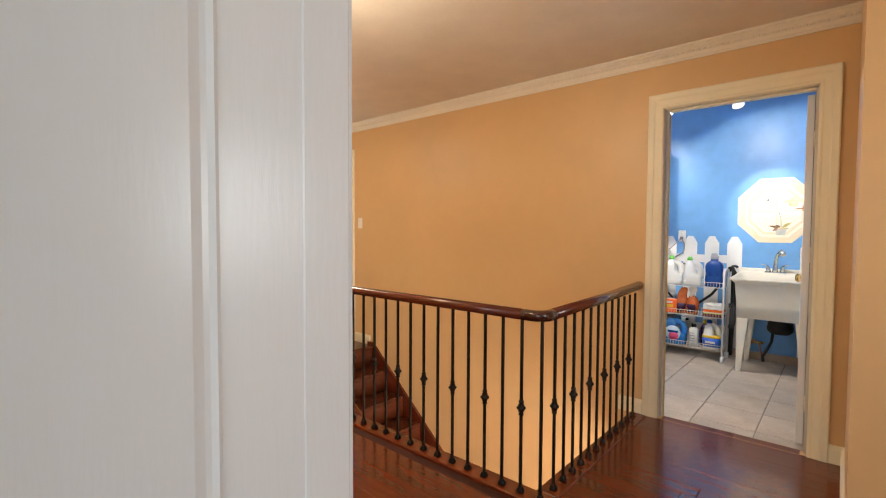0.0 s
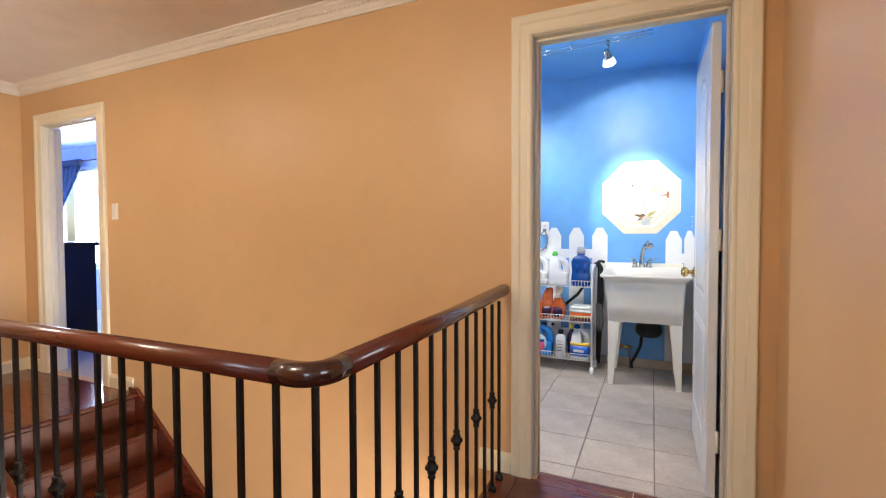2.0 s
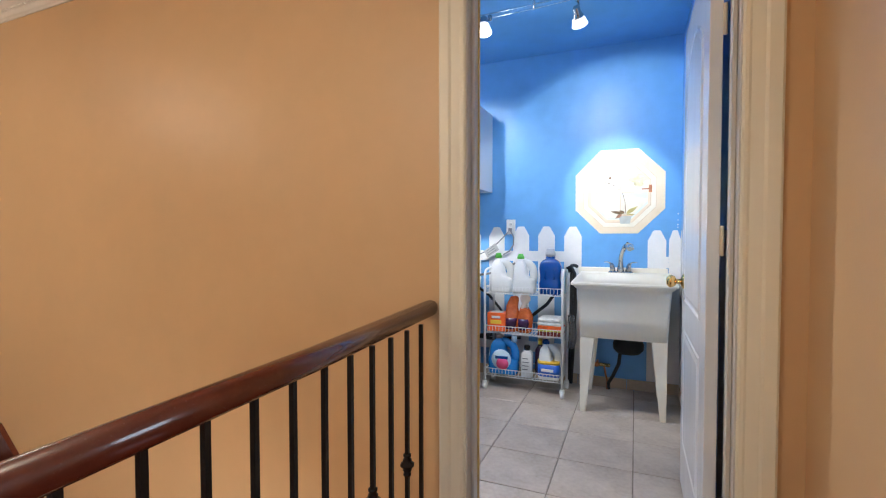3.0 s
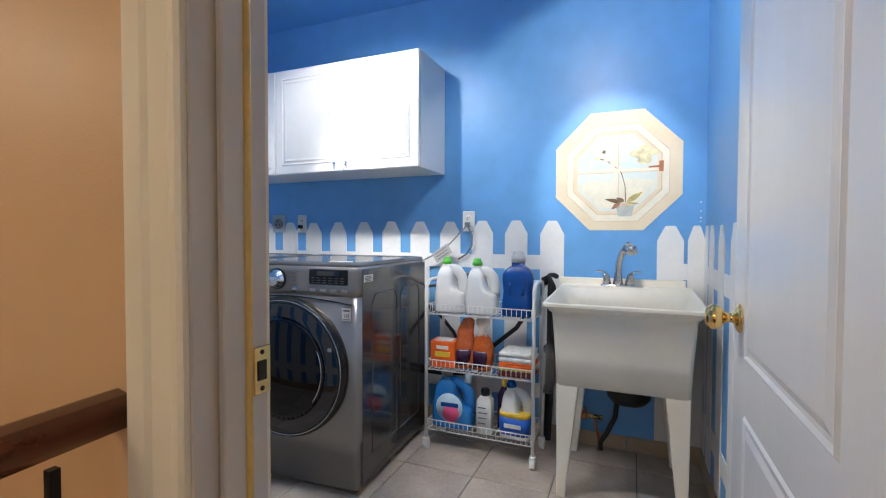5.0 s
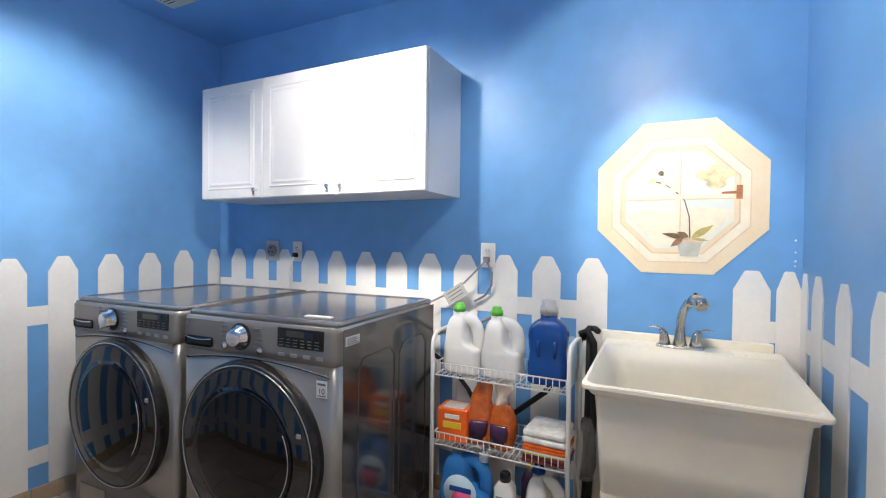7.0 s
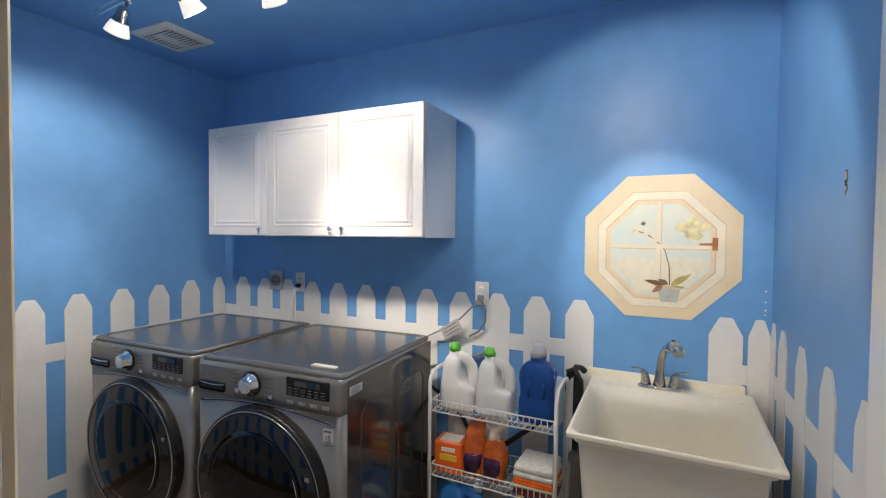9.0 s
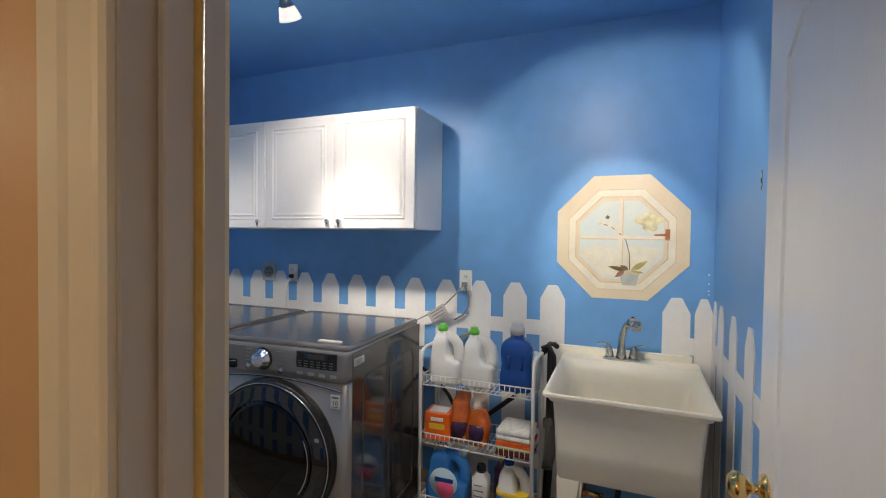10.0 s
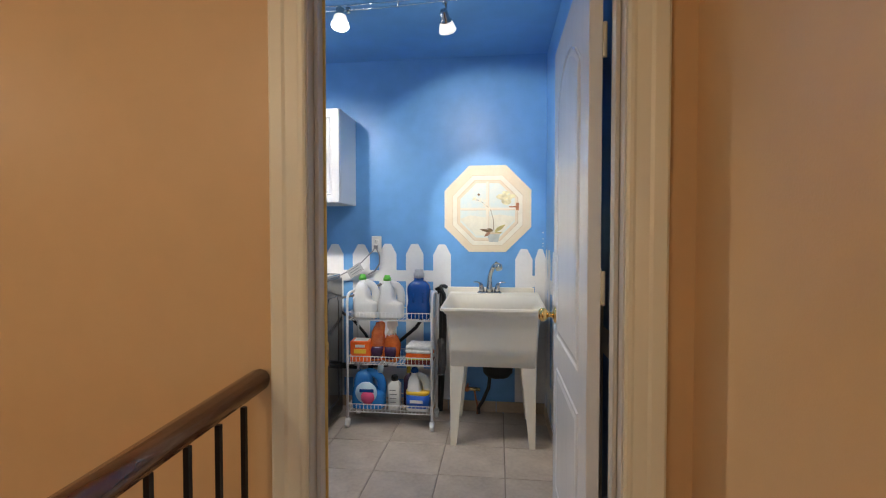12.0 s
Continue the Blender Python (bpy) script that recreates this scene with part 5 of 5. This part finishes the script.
def plate_at(name, at, turn, label, kind_):
    th = thing(name, at, label, "switch" if kind_ == "switch" else "outlet", turn=turn)
    part("plate", box(B(), -0.036, 0.036, -0.006, 0.0005, -0.058, 0.058, 0.003), M_PLATE, th)
    if kind_ == "switch":
        part("rocker", box(B(), -0.017, 0.017, -0.0095, -0.0055, -0.033, 0.033, 0.002), M_PLATE, th)
    else:
        for z_ in (-0.02, 0.02):
            s = part("socket", lathe(B(), [(0.017, 0), (0.0165, 0.0022), (0.001, 0.0025)], (0, -0.0055, z_), 16, (0, -1, 0)), M_PLATE, th)
            for x_ in (-0.006, 0.006):
                part("slot", box(B(), x_ - 0.0012, x_ + 0.0012, -0.0092, -0.0075, z_ - 0.001, z_ + 0.007), M_SLOT, s)
    return th


plate_at("wall_outlet", (-1.438, YB - 0.005, 1.183), 0, "white duplex outlet on the blue wall", "outlet")
plate_at("wall_outlet", (-2.627, YB - 0.005, 1.176), 0, "white duplex outlet above the machines", "outlet")
plate_at("wall_outlet", (XW, 3.82, 0.40), 90, "white wall outlet on the peach wall", "outlet")
plate_at("wall_outlet", (XW, 4.30, 0.41), 90, "white wall outlet on the peach wall", "outlet")
plate_at("light_switch", (-4.125, YH, 1.304), 0, "white light switch beside the bedroom door", "switch")
dp = thing("dryer_outlet", (-2.826, YB - 0.005, 1.178), "dark square dryer outlet plate", "outlet")
part("plate", box(B(), -0.055, 0.055, -0.006, 0.0005, -0.06, 0.06, 0.003), mat("steel_grey_plate", (0.42, 0.43, 0.45), 0.4), dp)
part("socket", lathe(B(), [(0.036, 0), (0.036, 0.010), (0.030, 0.012), (0.001, 0.010)], (0, -0.005, 0), 24, (0, -1, 0)), M_GREYP, dp)
for a in (90, 210, 330):
    part("slot", box(B(), 0.016 * math.cos(radians(a)) - 0.005, 0.016 * math.cos(radians(a)) + 0.005, -0.0185, -0.014, 0.016 * math.sin(radians(a)) - 0.004, 0.016 * math.sin(radians(a)) + 0.004), M_SLOT, dp)
cord = thing("power_cord", (-1.438, YB, 1.163), "grey power cord with a paper tag", "cable")
part("plug", box(B(), -0.014, 0.014, -0.042, -0.014, -0.014, 0.014, 0.005, 2), M_GREYP, cord)
part("cord", tube(B(), [(0, -0.04, -0.004), (-0.03, -0.05, -0.04), (-0.10, -0.05, -0.11), (-0.18, -0.05, -0.165), (-0.26, -0.05, -0.205), (-0.33, -0.06, -0.24)], 0.0045, 8), M_GREYP, cord)
part("cord", tube(B(), [(0.005, -0.03, -0.012), (0.028, -0.03, -0.06), (0.025, -0.025, -0.12), (-0.01, -0.02, -0.17), (-0.06, -0.02, -0.20)], 0.0055, 8), M_GREYP, cord)
bm = B()
for v in bmesh.ops.create_cube(bm, size=1.0)["verts"]:
    p = Vector((v.co.x * 0.115, v.co.y * 0.002, v.co.z * 0.062))
    v.co = pose(-0.145, -0.058, -0.165, 0, -33, 0) @ p
tag = part("paper_tag", bm, mat("grey_tag_paper", (0.42, 0.41, 0.39), 0.6), cord, "white printed paper tag")
for k in range(3):
    bm = B()
    for v in bmesh.ops.create_cube(bm, size=1.0)["verts"]:
        v.co = pose(-0.145, -0.0595, -0.165, 0, -33, 0) @ Vector((v.co.x * 0.08, v.co.y * 0.001, v.co.z * 0.004 + 0.017 * (k - 1)))
    part("print_line", bm, M_INK, tag)
cord2 = thing("power_cord", (-2.627, YB, 1.156), "white power cord dropping behind the machines", "cable")
part("plug", box(B(), -0.013, 0.013, -0.04, -0.014, -0.013, 0.013, 0.005, 2), M_BLACK, cord2)
part("cord", tube(B(), [(0, -0.04, -0.01), (-0.012, -0.05, -0.05), (-0.02, -0.05, -0.10), (-0.016, -0.05, -0.20)], 0.005, 8), M_WIRE, cord2)
whose = thing("washer_hose", (-1.60, YB, 0.3), "black hoses running from the washing machine to the wall", "hose")
part("hose", tube(B(), [(-0.09, -0.10, 0.50), (0.02, -0.05, 0.52), (0.12, -0.03, 0.56), (0.20, -0.02, 0.60)], 0.009, 8), M_GREYP, whose)
part("hose", tube(B(), [(-0.09, -0.11, 0.42), (0.0, -0.05, 0.34), (0.08, -0.03, 0.24), (0.13, -0.03, 0.15), (0.2, -0.03, 0.1)], 0.010, 8), M_RUBBER, whose)
part("hose", tube(B(), [(-0.09, -0.11, 0.02), (0.02, -0.06, 0.0), (0.12, -0.04, 0.005), (0.25, -0.04, 0.02)], 0.013, 8), M_RUBBER, whose)

alarm = thing("smoke_detector", (-3.93, 2.875, HZ), "round white smoke detector on the hall ceiling", "smoke detector")
part("base", lathe(B(), [(0.072, 0.0005), (0.072, -0.012), (0.066, -0.014)], n=32), M_PLATE, alarm)
part("cover", lathe(B(), [(0.066, -0.0135), (0.065, -0.026), (0.056, -0.038), (0.030, -0.043), (0.001, -0.043)], n=32), M_PLATE, alarm)
part("indicator_lamp", lathe(B(), [(0.004, -0.039), (0.003, -0.043), (0.001, -0.044)], (0.045, 0.0, 0.0), 10), M_GREYP, alarm)

vent = thing("ceiling_vent", (-2.95, 6.16, LZ), "off-white louvred exhaust vent in the ceiling", "vent")
bm = B()
loft(bm, [rring(0.29, 0.27, -0.0005, 0.01), rring(0.29, 0.27, -0.008, 0.01), rring(0.25, 0.23, -0.018, 0.01), rring(0.21, 0.19, -0.018, 0.008)], smooth=False)
part("frame", bm, M_VENT, vent)
part("backing", box(B(), -0.10, 0.10, -0.09, 0.09, -0.0195, -0.0182), M_SLOT, vent)
for k in range(9):
    y_ = -0.082 + 0.0205 * k
    part("slat", box(B(), -0.10, 0.10, y_ - 0.006, y_ + 0.006, -0.023, -0.0198, 0.001), M_VENT, vent)
part("centre_bar", box(B(), -0.03, 0.03, -0.09, 0.09, -0.0245, -0.0205, 0.001), M_VENT, vent)

track = thing("track_light", (-1.6, 5.68, LZ), "brushed nickel track light with swivelling spot heads", "ceiling light")


def track_y(x):
    return 0.035 * math.sin((x + 1.6) * 3.2 + 0.6)


for dz in (-0.125, -0.148):
    part("rail", tube(B(), [(x - (-1.6), track_y(x), dz) for x in [-2.72 + 0.06 * i for i in range(37)]], 0.004, 8), M_CHROME, track)
for x in (-1.05, -2.25):
    st = part("stem", tube(B(), [(x + 1.6, track_y(x), -0.001), (x + 1.6, track_y(x), -0.155)], 0.005, 8), M_CHROME, track)
    part("canopy", lathe(B(), [(0.030, 0.0), (0.030, -0.008), (0.012, -0.014)], (x + 1.6, track_y(x), -0.001), 20), M_NICKEL, st)
for at, aim, core, spill in HEADS:
    dv = (Vector(aim) - Vector(at)).normalized()
    loc = Vector(at) - Vector((-1.6, 5.68, LZ))
    top = Vector((loc.x, track_y(at[0]), -0.150))
    body = part("lamp_head", lathe(B(), [(0.012, -0.045), (0.019, -0.035), (0.020, -0.012), (0.026, 0.004), (0.030, 0.010)], loc, 18, dv), M_NICKEL, track, "small nickel spot head")
    part("arm", tube(B(), [top, top.lerp(loc, 0.4) + Vector((0.006, 0, 0)), loc - dv * 0.04], 0.005, 8), M_NICKEL, body)
    part("glass_shade", lathe(B(), [(0.026, 0.008), (0.031, 0.020), (0.038, 0.042), (0.042, 0.056), (0.039, 0.056), (0.035, 0.047)], loc, 20, dv), M_SHADE, body, "glowing frosted glass shade")
    part("lamp_face", lathe(B(), [(0.035, 0.046), (0.036, 0.050), (0.020, 0.053), (0.001, 0.054)], loc, 20, dv), M_BULB, body, "lit lamp face")
    part("clamp", lathe(B(), [(0.012, -0.012), (0.012, 0.012)], top, 12, (0, 0, 1)), M_NICKEL, body)

# ================= hall things =================
lampf = thing("flush_ceiling_lamp", (-4.1, 3.1, HZ), "bronze flush ceiling lamp with a frosted glass bowl", "ceiling light")
part("pan", lathe(B(), [(0.155, 0.0), (0.165, -0.012), (0.160, -0.030), (0.145, -0.040), (0.135, -0.042)], n=36), M_BRONZE, lampf)
part("bowl", lathe(B(), [(0.142, -0.036), (0.140, -0.060), (0.122, -0.100), (0.085, -0.130), (0.03, -0.146), (0.001, -0.147)], n=36), M_OPAL, lampf, "glowing frosted glass bowl")
part("finial", lathe(B(), [(0.016, -0.142), (0.016, -0.152), (0.008, -0.160), (0.009, -0.168), (0.001, -0.174)], n=14), M_BRONZE, lampf)

# assumed second fixture, unseen, added to carry the near hall fill
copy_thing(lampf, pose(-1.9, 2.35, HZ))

pic = thing("framed_painting", (XW, 3.875, 1.235), "abstract painting in a black frame with rust and beige blocks", "painting", turn=90)
PW, PH = 1.056, 0.538
for a, b, c, d_ in ((-PW / 2, PW / 2, 0, 0.024), (-PW / 2, PW / 2, PH - 0.024, PH), (-PW / 2, -PW / 2 + 0.024, 0.0245, PH - 0.0245), (PW / 2 - 0.024, PW / 2, 0.0245, PH - 0.0245)):
    part("frame_bar", box(B(), a, b, -0.035, -0.001, c, d_, 0.003), M_FRAME, pic)
M_CANVAS = mat("beige_canvas", (0.40, 0.30, 0.21), 0.7, var=0.15, scale=6, second=(0.56, 0.44, 0.32), bump=0.2, bscale=300)
canvas = part("canvas", box(B(), -PW / 2 + 0.02, PW / 2 - 0.02, -0.022, -0.002, 0.02, PH - 0.02), M_CANVAS, pic)
PAINTS = [mat("paint_" + n_, c_, 0.6, var=0.35, scale=14, bump=0.3, bscale=90) for n_, c_ in (("rust", (0.40, 0.095, 0.035)), ("ochre", (0.50, 0.37, 0.18)), ("black", (0.05, 0.045, 0.045)), ("olive", (0.22, 0.18, 0.09)), ("slate", (0.27, 0.26, 0.26)), ("ivory", (0.60, 0.50, 0.37)), ("brown", (0.20, 0.07, 0.03)))]
# brush fields: across, up (shares of the canvas), paint
FIELDS = [(0.00, 0.11, 0.00, 1.00, 5), (0.03, 0.09, 0.05, 0.45, 1), (0.075, 0.12, 0.05, 0.78, 3), (0.10, 0.20, 0.00, 0.92, 5), (0.12, 0.17, 0.30, 0.62, 1), (0.185, 0.225, 0.02, 0.86, 3), (0.205, 0.235, 0.0, 0.30, 2),
          (0.22, 0.35, 0.06, 0.97, 1), (0.26, 0.33, 0.0, 0.60, 5), (0.30, 0.36, 0.64, 0.90, 4), (0.35, 0.57, 0.0, 1.00, 0), (0.34, 0.40, 0.30, 0.52, 6), (0.42, 0.50, 0.10, 0.34, 1), (0.43, 0.54, 0.82, 0.98, 6), (0.36, 0.44, 0.66, 0.75, 5),
          (0.44, 0.48, 0.52, 0.57, 5), (0.49, 0.53, 0.50, 0.54, 5), (0.50, 0.53, 0.60, 0.63, 5), (0.555, 0.64, 0.02, 1.00, 4), (0.565, 0.61, 0.12, 0.72, 5), (0.64, 0.74, 0.74, 1.00, 6), (0.69, 0.74, 0.72, 0.93, 0),
          (0.635, 0.79, 0.20, 0.76, 1), (0.66, 0.70, 0.40, 0.72, 5), (0.64, 0.76, 0.00, 0.20, 6), (0.76, 0.80, 0.05, 0.96, 5), (0.79, 0.86, 0.62, 1.00, 4), (0.80, 0.83, 0.00, 0.40, 4), (0.82, 0.88, 0.10, 0.34, 6), (0.85, 1.00, 0.00, 1.00, 5),
          (0.86, 0.97, 0.05, 0.30, 1), (0.91, 1.00, 0.42, 0.66, 2), (0.95, 1.00, 0.60, 0.78, 2)]


def brushed(u0, u1, v0, v1):
    """A rough-edged field of paint."""
    n_ = 9
    wob = lambda: random.uniform(-0.007, 0.007)
    left_ = [(u0 + wob(), v0 + (v1 - v0) * k / n_) for k in range(n_ + 1)]
    right_ = [(u1 + wob(), v1 - (v1 - v0) * k / n_) for k in range(n_ + 1)]
    top_ = [(u0 + (u1 - u0) * k / 4, v1 + 1.4 * wob()) for k in (1, 2, 3)]
    low_ = [(u1 - (u1 - u0) * k / 4, v0 + 1.4 * wob()) for k in (1, 2, 3)]
    return left_ + top_ + right_ + low_


for i, (f0, f1, g0, g1, k) in enumerate(FIELDS):
    span, tall = PW - 0.05, PH - 0.052
    z_off = 0.0225 + 0.0004 * i
    part("paint_block", prism(B(), brushed(-span / 2 + f0 * span, -span / 2 + f1 * span, 0.026 + g0 * tall, 0.026 + g1 * tall), lambda u, v, q: Vector((max(-span / 2, min(span / 2, u)), -z_off + q, max(0.026, min(PH - 0.026, v)))), 0.0012), PAINTS[k], canvas)

# ================= bedroom things =================
hw = thing("window_2", (1.46, 2.65, 0.95), "small white-framed hall window", "window", kind="structure")
for a, b, c, d_ in ((-0.45, -0.41, 0, 0.8), (0.41, 0.45, 0, 0.8), (-0.4095, 0.4095, 0, 0.04), (-0.4095, 0.4095, 0.76, 0.8)):
    part("frame_bar", box(B(), -0.058, -0.012, a, b, c, d_, 0.003), M_WHITE, hw)

chest = thing("chest_of_drawers", (-6.25, 5.22, 0), "tall black wooden chest of drawers in the bedroom", "chest")
part("body", box(B(), -0.38, 0.38, -0.20, 0.22, 0.06, 1.02, 0.008), M_BLKWOOD, chest)
part("top", box(B(), -0.41, 0.41, -0.23, 0.24, 1.021, 1.065, 0.012, 2), M_BLKWOOD, chest)
part("plinth", box(B(), -0.40, 0.40, -0.22, 0.235, 0.0, 0.075, 0.008), M_BLKWOOD, chest)
for k in range(4):
    dr = part("drawer", box(B(), -0.35, 0.35, -0.214, -0.199, 0.10 + 0.228 * k, 0.315 + 0.228 * k, 0.006), M_BLKWOOD, chest)
    for s in (-0.2, 0.2):
        part("pull", lathe(B(), [(0.012, 0), (0.008, 0.012), (0.014, 0.022), (0.001, 0.026)], (s, -0.213, 0.21 + 0.228 * k), 12, (0, -1, 0)), M_NICKEL, dr)
tbl = thing("side_table", (-6.35, 6.1, 0), "small black side table with curved legs", "table")
part("top", box(B(), -0.25, 0.25, -0.20, 0.20, 0.70, 0.735, 0.010, 2), M_BLKWOOD, tbl)
part("apron", box(B(), -0.22, 0.22, -0.17, 0.17, 0.60, 0.70, 0.004), M_BLKWOOD, tbl)
for sx in (-1, 1):
    for sy in (-1, 1):
        pts = [(sx * 0.20, sy * 0.15, 0.62), (sx * 0.235, sy * 0.18, 0.50), (sx * 0.21, sy * 0.16, 0.30), (sx * 0.19, sy * 0.145, 0.12), (sx * 0.23, sy * 0.17, 0.02), (sx * 0.24, sy * 0.18, 0.001)]
        part("leg", tube(B(), pts, 0.03, 8, radii=[0.036, 0.036, 0.024, 0.018, 0.022, 0.024]), M_BLKWOOD, tbl)
win = thing("window_1", (-8.64, YB, 0.64), "bright bedroom window with a white frame", "window", kind="structure")
for a, b, c, d_ in ((-0.66, -0.60, 0, 1.54), (0.60, 0.66, 0, 1.54), (-0.60, 0.60, 0, 0.06), (-0.60, 0.60, 1.48, 1.54)):
    part("frame_bar", box(B(), a, b, 0.02, 0.08, c, d_, 0.004), M_WHITE, win)
part("sill", box(B(), -0.70, 0.70, -0.05, 0.02, -0.03, 0.0, 0.005), M_WHITE, win)
rod = thing("curtain_rod", (-8.64, YB - 0.09, 2.26), "dark metal curtain rod over the window", "curtain rod")
part("rod", tube(B(), [(-0.85, 0, 0), (0.75, 0, 0)], 0.010, 8), M_BRONZE, rod)
for x in (-0.86, 0.76):
    part("finial", lathe(B(), [(0.001, -0.03), (0.022, -0.012), (0.022, 0.012), (0.001, 0.03)], (x, 0, 0), 12, (1, 0, 0)), M_BRONZE, rod)
for x in (-0.80, 0.70):
    part("bracket", tube(B(), [(x, 0, 0), (x, 0.088, 0)], 0.006, 6), M_BRONZE, rod)
curt = thing("curtain", (-9.45, YB - 0.09, 0.3), "dark blue sheer curtain tied back to one side", "curtain")
bm = B()
rows = []
for f, x1 in ((0.0, 0.35), (0.25, 0.22), (0.45, 0.16), (0.52, 0.18), (0.62, 0.42), (0.75, 0.68), (0.88, 0.90), (0.97, 0.99), (1.0, 1.0)):
    rows.append([bm.verts.new(Vector((x1 * u / 40, 0.028 * math.sin(u * 1.35) * (0.5 + 0.5 * x1), f * 1.95))) for u in range(41)])
for i in range(len(rows) - 1):
    for k in range(40):
        fc = bm.faces.new((rows[i][k], rows[i][k + 1], rows[i + 1][k + 1], rows[i + 1][k]))
        fc.smooth = True
bmesh.ops.solidify(bm, geom=list(bm.faces), thickness=0.002)
part("cloth", bm, M_SHEER, curt)
part("heading", box(B(), 0.0, 1.0, -0.03, 0.03, 1.90, 1.99, 0.01, 2), M_CURT, curt, "dark gathered heading")
part("tie_band", box(B(), -0.01, 0.20, -0.035, 0.035, 0.96, 1.02, 0.01, 2), M_CURT, curt)

# ================= floor pieces =================
PLANKS = {}


def plank_mesh(length, width):
    key = (round(length, 2), round(width, 3))
    if key not in PLANKS:
        bm = B()
        w, l_, b_ = key[1] - 0.0004, key[0] - 0.0004, 0.0007
        loft(bm, [[Vector((x, y, z_)) for x, y in ((0, 0), (l_, 0), (l_, w), (0, w))] for z_ in (-0.015, -0.0012)] + [[Vector((x, y, 0)) for x, y in ((b_, b_), (l_ - b_, b_), (l_ - b_, w - b_), (b_, w - b_))]], smooth=False)
        PLANKS[key] = finish("plank", bm, M_PLANK)
    return PLANKS[key]


def lay(x0, x1, y, w):
    x = x0 - random.uniform(0.0, 0.9)
    while x < x1 - 0.01:
        l_ = random.choice((0.5, 0.7, 0.9, 1.1, 1.3, 1.5))
        a, b = max(x, x0), min(x + l_, x1)
        x += l_
        if b - a < 0.02:
            continue
        o = new("plank", plank_mesh(b - a, w))
        o.parent, o.location = floor_hall, (a, y, random.uniform(-0.0004, 0.0002))


PWD = 0.0895
y = 1.912
while y < YH - 0.005:
    w = min(PWD, YH - y - 0.001)
    if y + w <= WELL[2] - 0.09:
        lay(XW + 0.002, 1.398, y, w)
    else:
        lay(XW + 0.002, WELL[0] - 0.101 if y > WELL[2] - 0.02 else WELL[0] - 0.002, y, w)
        lay(WELL[1] + 0.092, XE - 0.001 if y > 3.6 else 1.398, y, w)
    y += PWD
lay(FDOOR[0] + 0.02, FDOOR[1] - 0.02, YH, 0.055)
lay(DOOR[0] + 0.02, DOOR[1] - 0.02, YH, 0.065)

TILES = {}
floor_laundry = bpy.data.objects["floor_laundry"]


def tile_mesh(w, d):
    key = (round(w, 3), round(d, 3))
    if key not in TILES:
        bm = B()
        a, c, b_ = key[0], key[1], 0.002
        loft(bm, [[Vector((x, y_, z_)) for x, y_ in ((0, 0), (a, 0), (a, c), (0, c))] for z_ in (-0.007, -0.0015)] + [[Vector((x, y_, 0)) for x, y_ in ((b_, b_), (a - b_, b_), (a - b_, c - b_), (b_, c - b_))]], smooth=False)
        TILES[key] = finish("tile", bm, M_TILE)
    return TILES[key]


TS, G = 0.346, 0.006
for i in range(-8, 4):
    for j in range(-5, 4):
        a, b = max(XL, -0.877 + i * TS + G / 2), min(XR, -0.877 + (i + 1) * TS - G / 2)
        c, d_ = max(4.705, 5.857 + j * TS + G / 2), min(YB, 5.857 + (j + 1) * TS - G / 2)
        if b - a > 0.02 and d_ - c > 0.02:
            o = new("tile", tile_mesh(b - a, d_ - c))
            o.parent, o.location = floor_laundry, (a, c, random.uniform(-0.0006, 0.0))


def base_tiles(name, p, q, out):
    """A row of low wall tiles from p to q."""
    p, q, out = Vector(p), Vector(q), Vector(out)
    th = setting(name, box(B(), 0, 0.001, 0, 0.001, 0, 0.001), M_GROUT, "beige tile base")
    d_ = (q - p)
    n_ = max(1, round(d_.length / 0.33))
    step = d_ / n_
    for k in range(n_):
        a = p + step * k + d_.normalized() * 0.002
        b = p + step * (k + 1) - d_.normalized() * 0.002
        c = b + out * 0.009
        o = new("tile", finish("tile", box(B(), min(a.x, c.x), max(a.x, c.x), min(a.y, c.y), max(a.y, c.y), 0.001, 0.076, 0.0015), M_BASET))
        o.parent = th
    th.location = (0, 0, 0)


base_tiles("baseboard_back", (XL, YB, 0), (XR, YB, 0), (0, -1, 0))
base_tiles("baseboard_left_wall", (XL, 4.76, 0), (XL, YB - 0.01, 0), (1, 0, 0))
base_tiles("baseboard_right_wall", (XR, 4.76, 0), (XR, YB - 0.01, 0), (-1, 0, 0))
base_tiles("baseboard_front_wall", (XL + 0.01, YL, 0), (DOOR[0] - 0.09, YL, 0), (0, 1, 0))
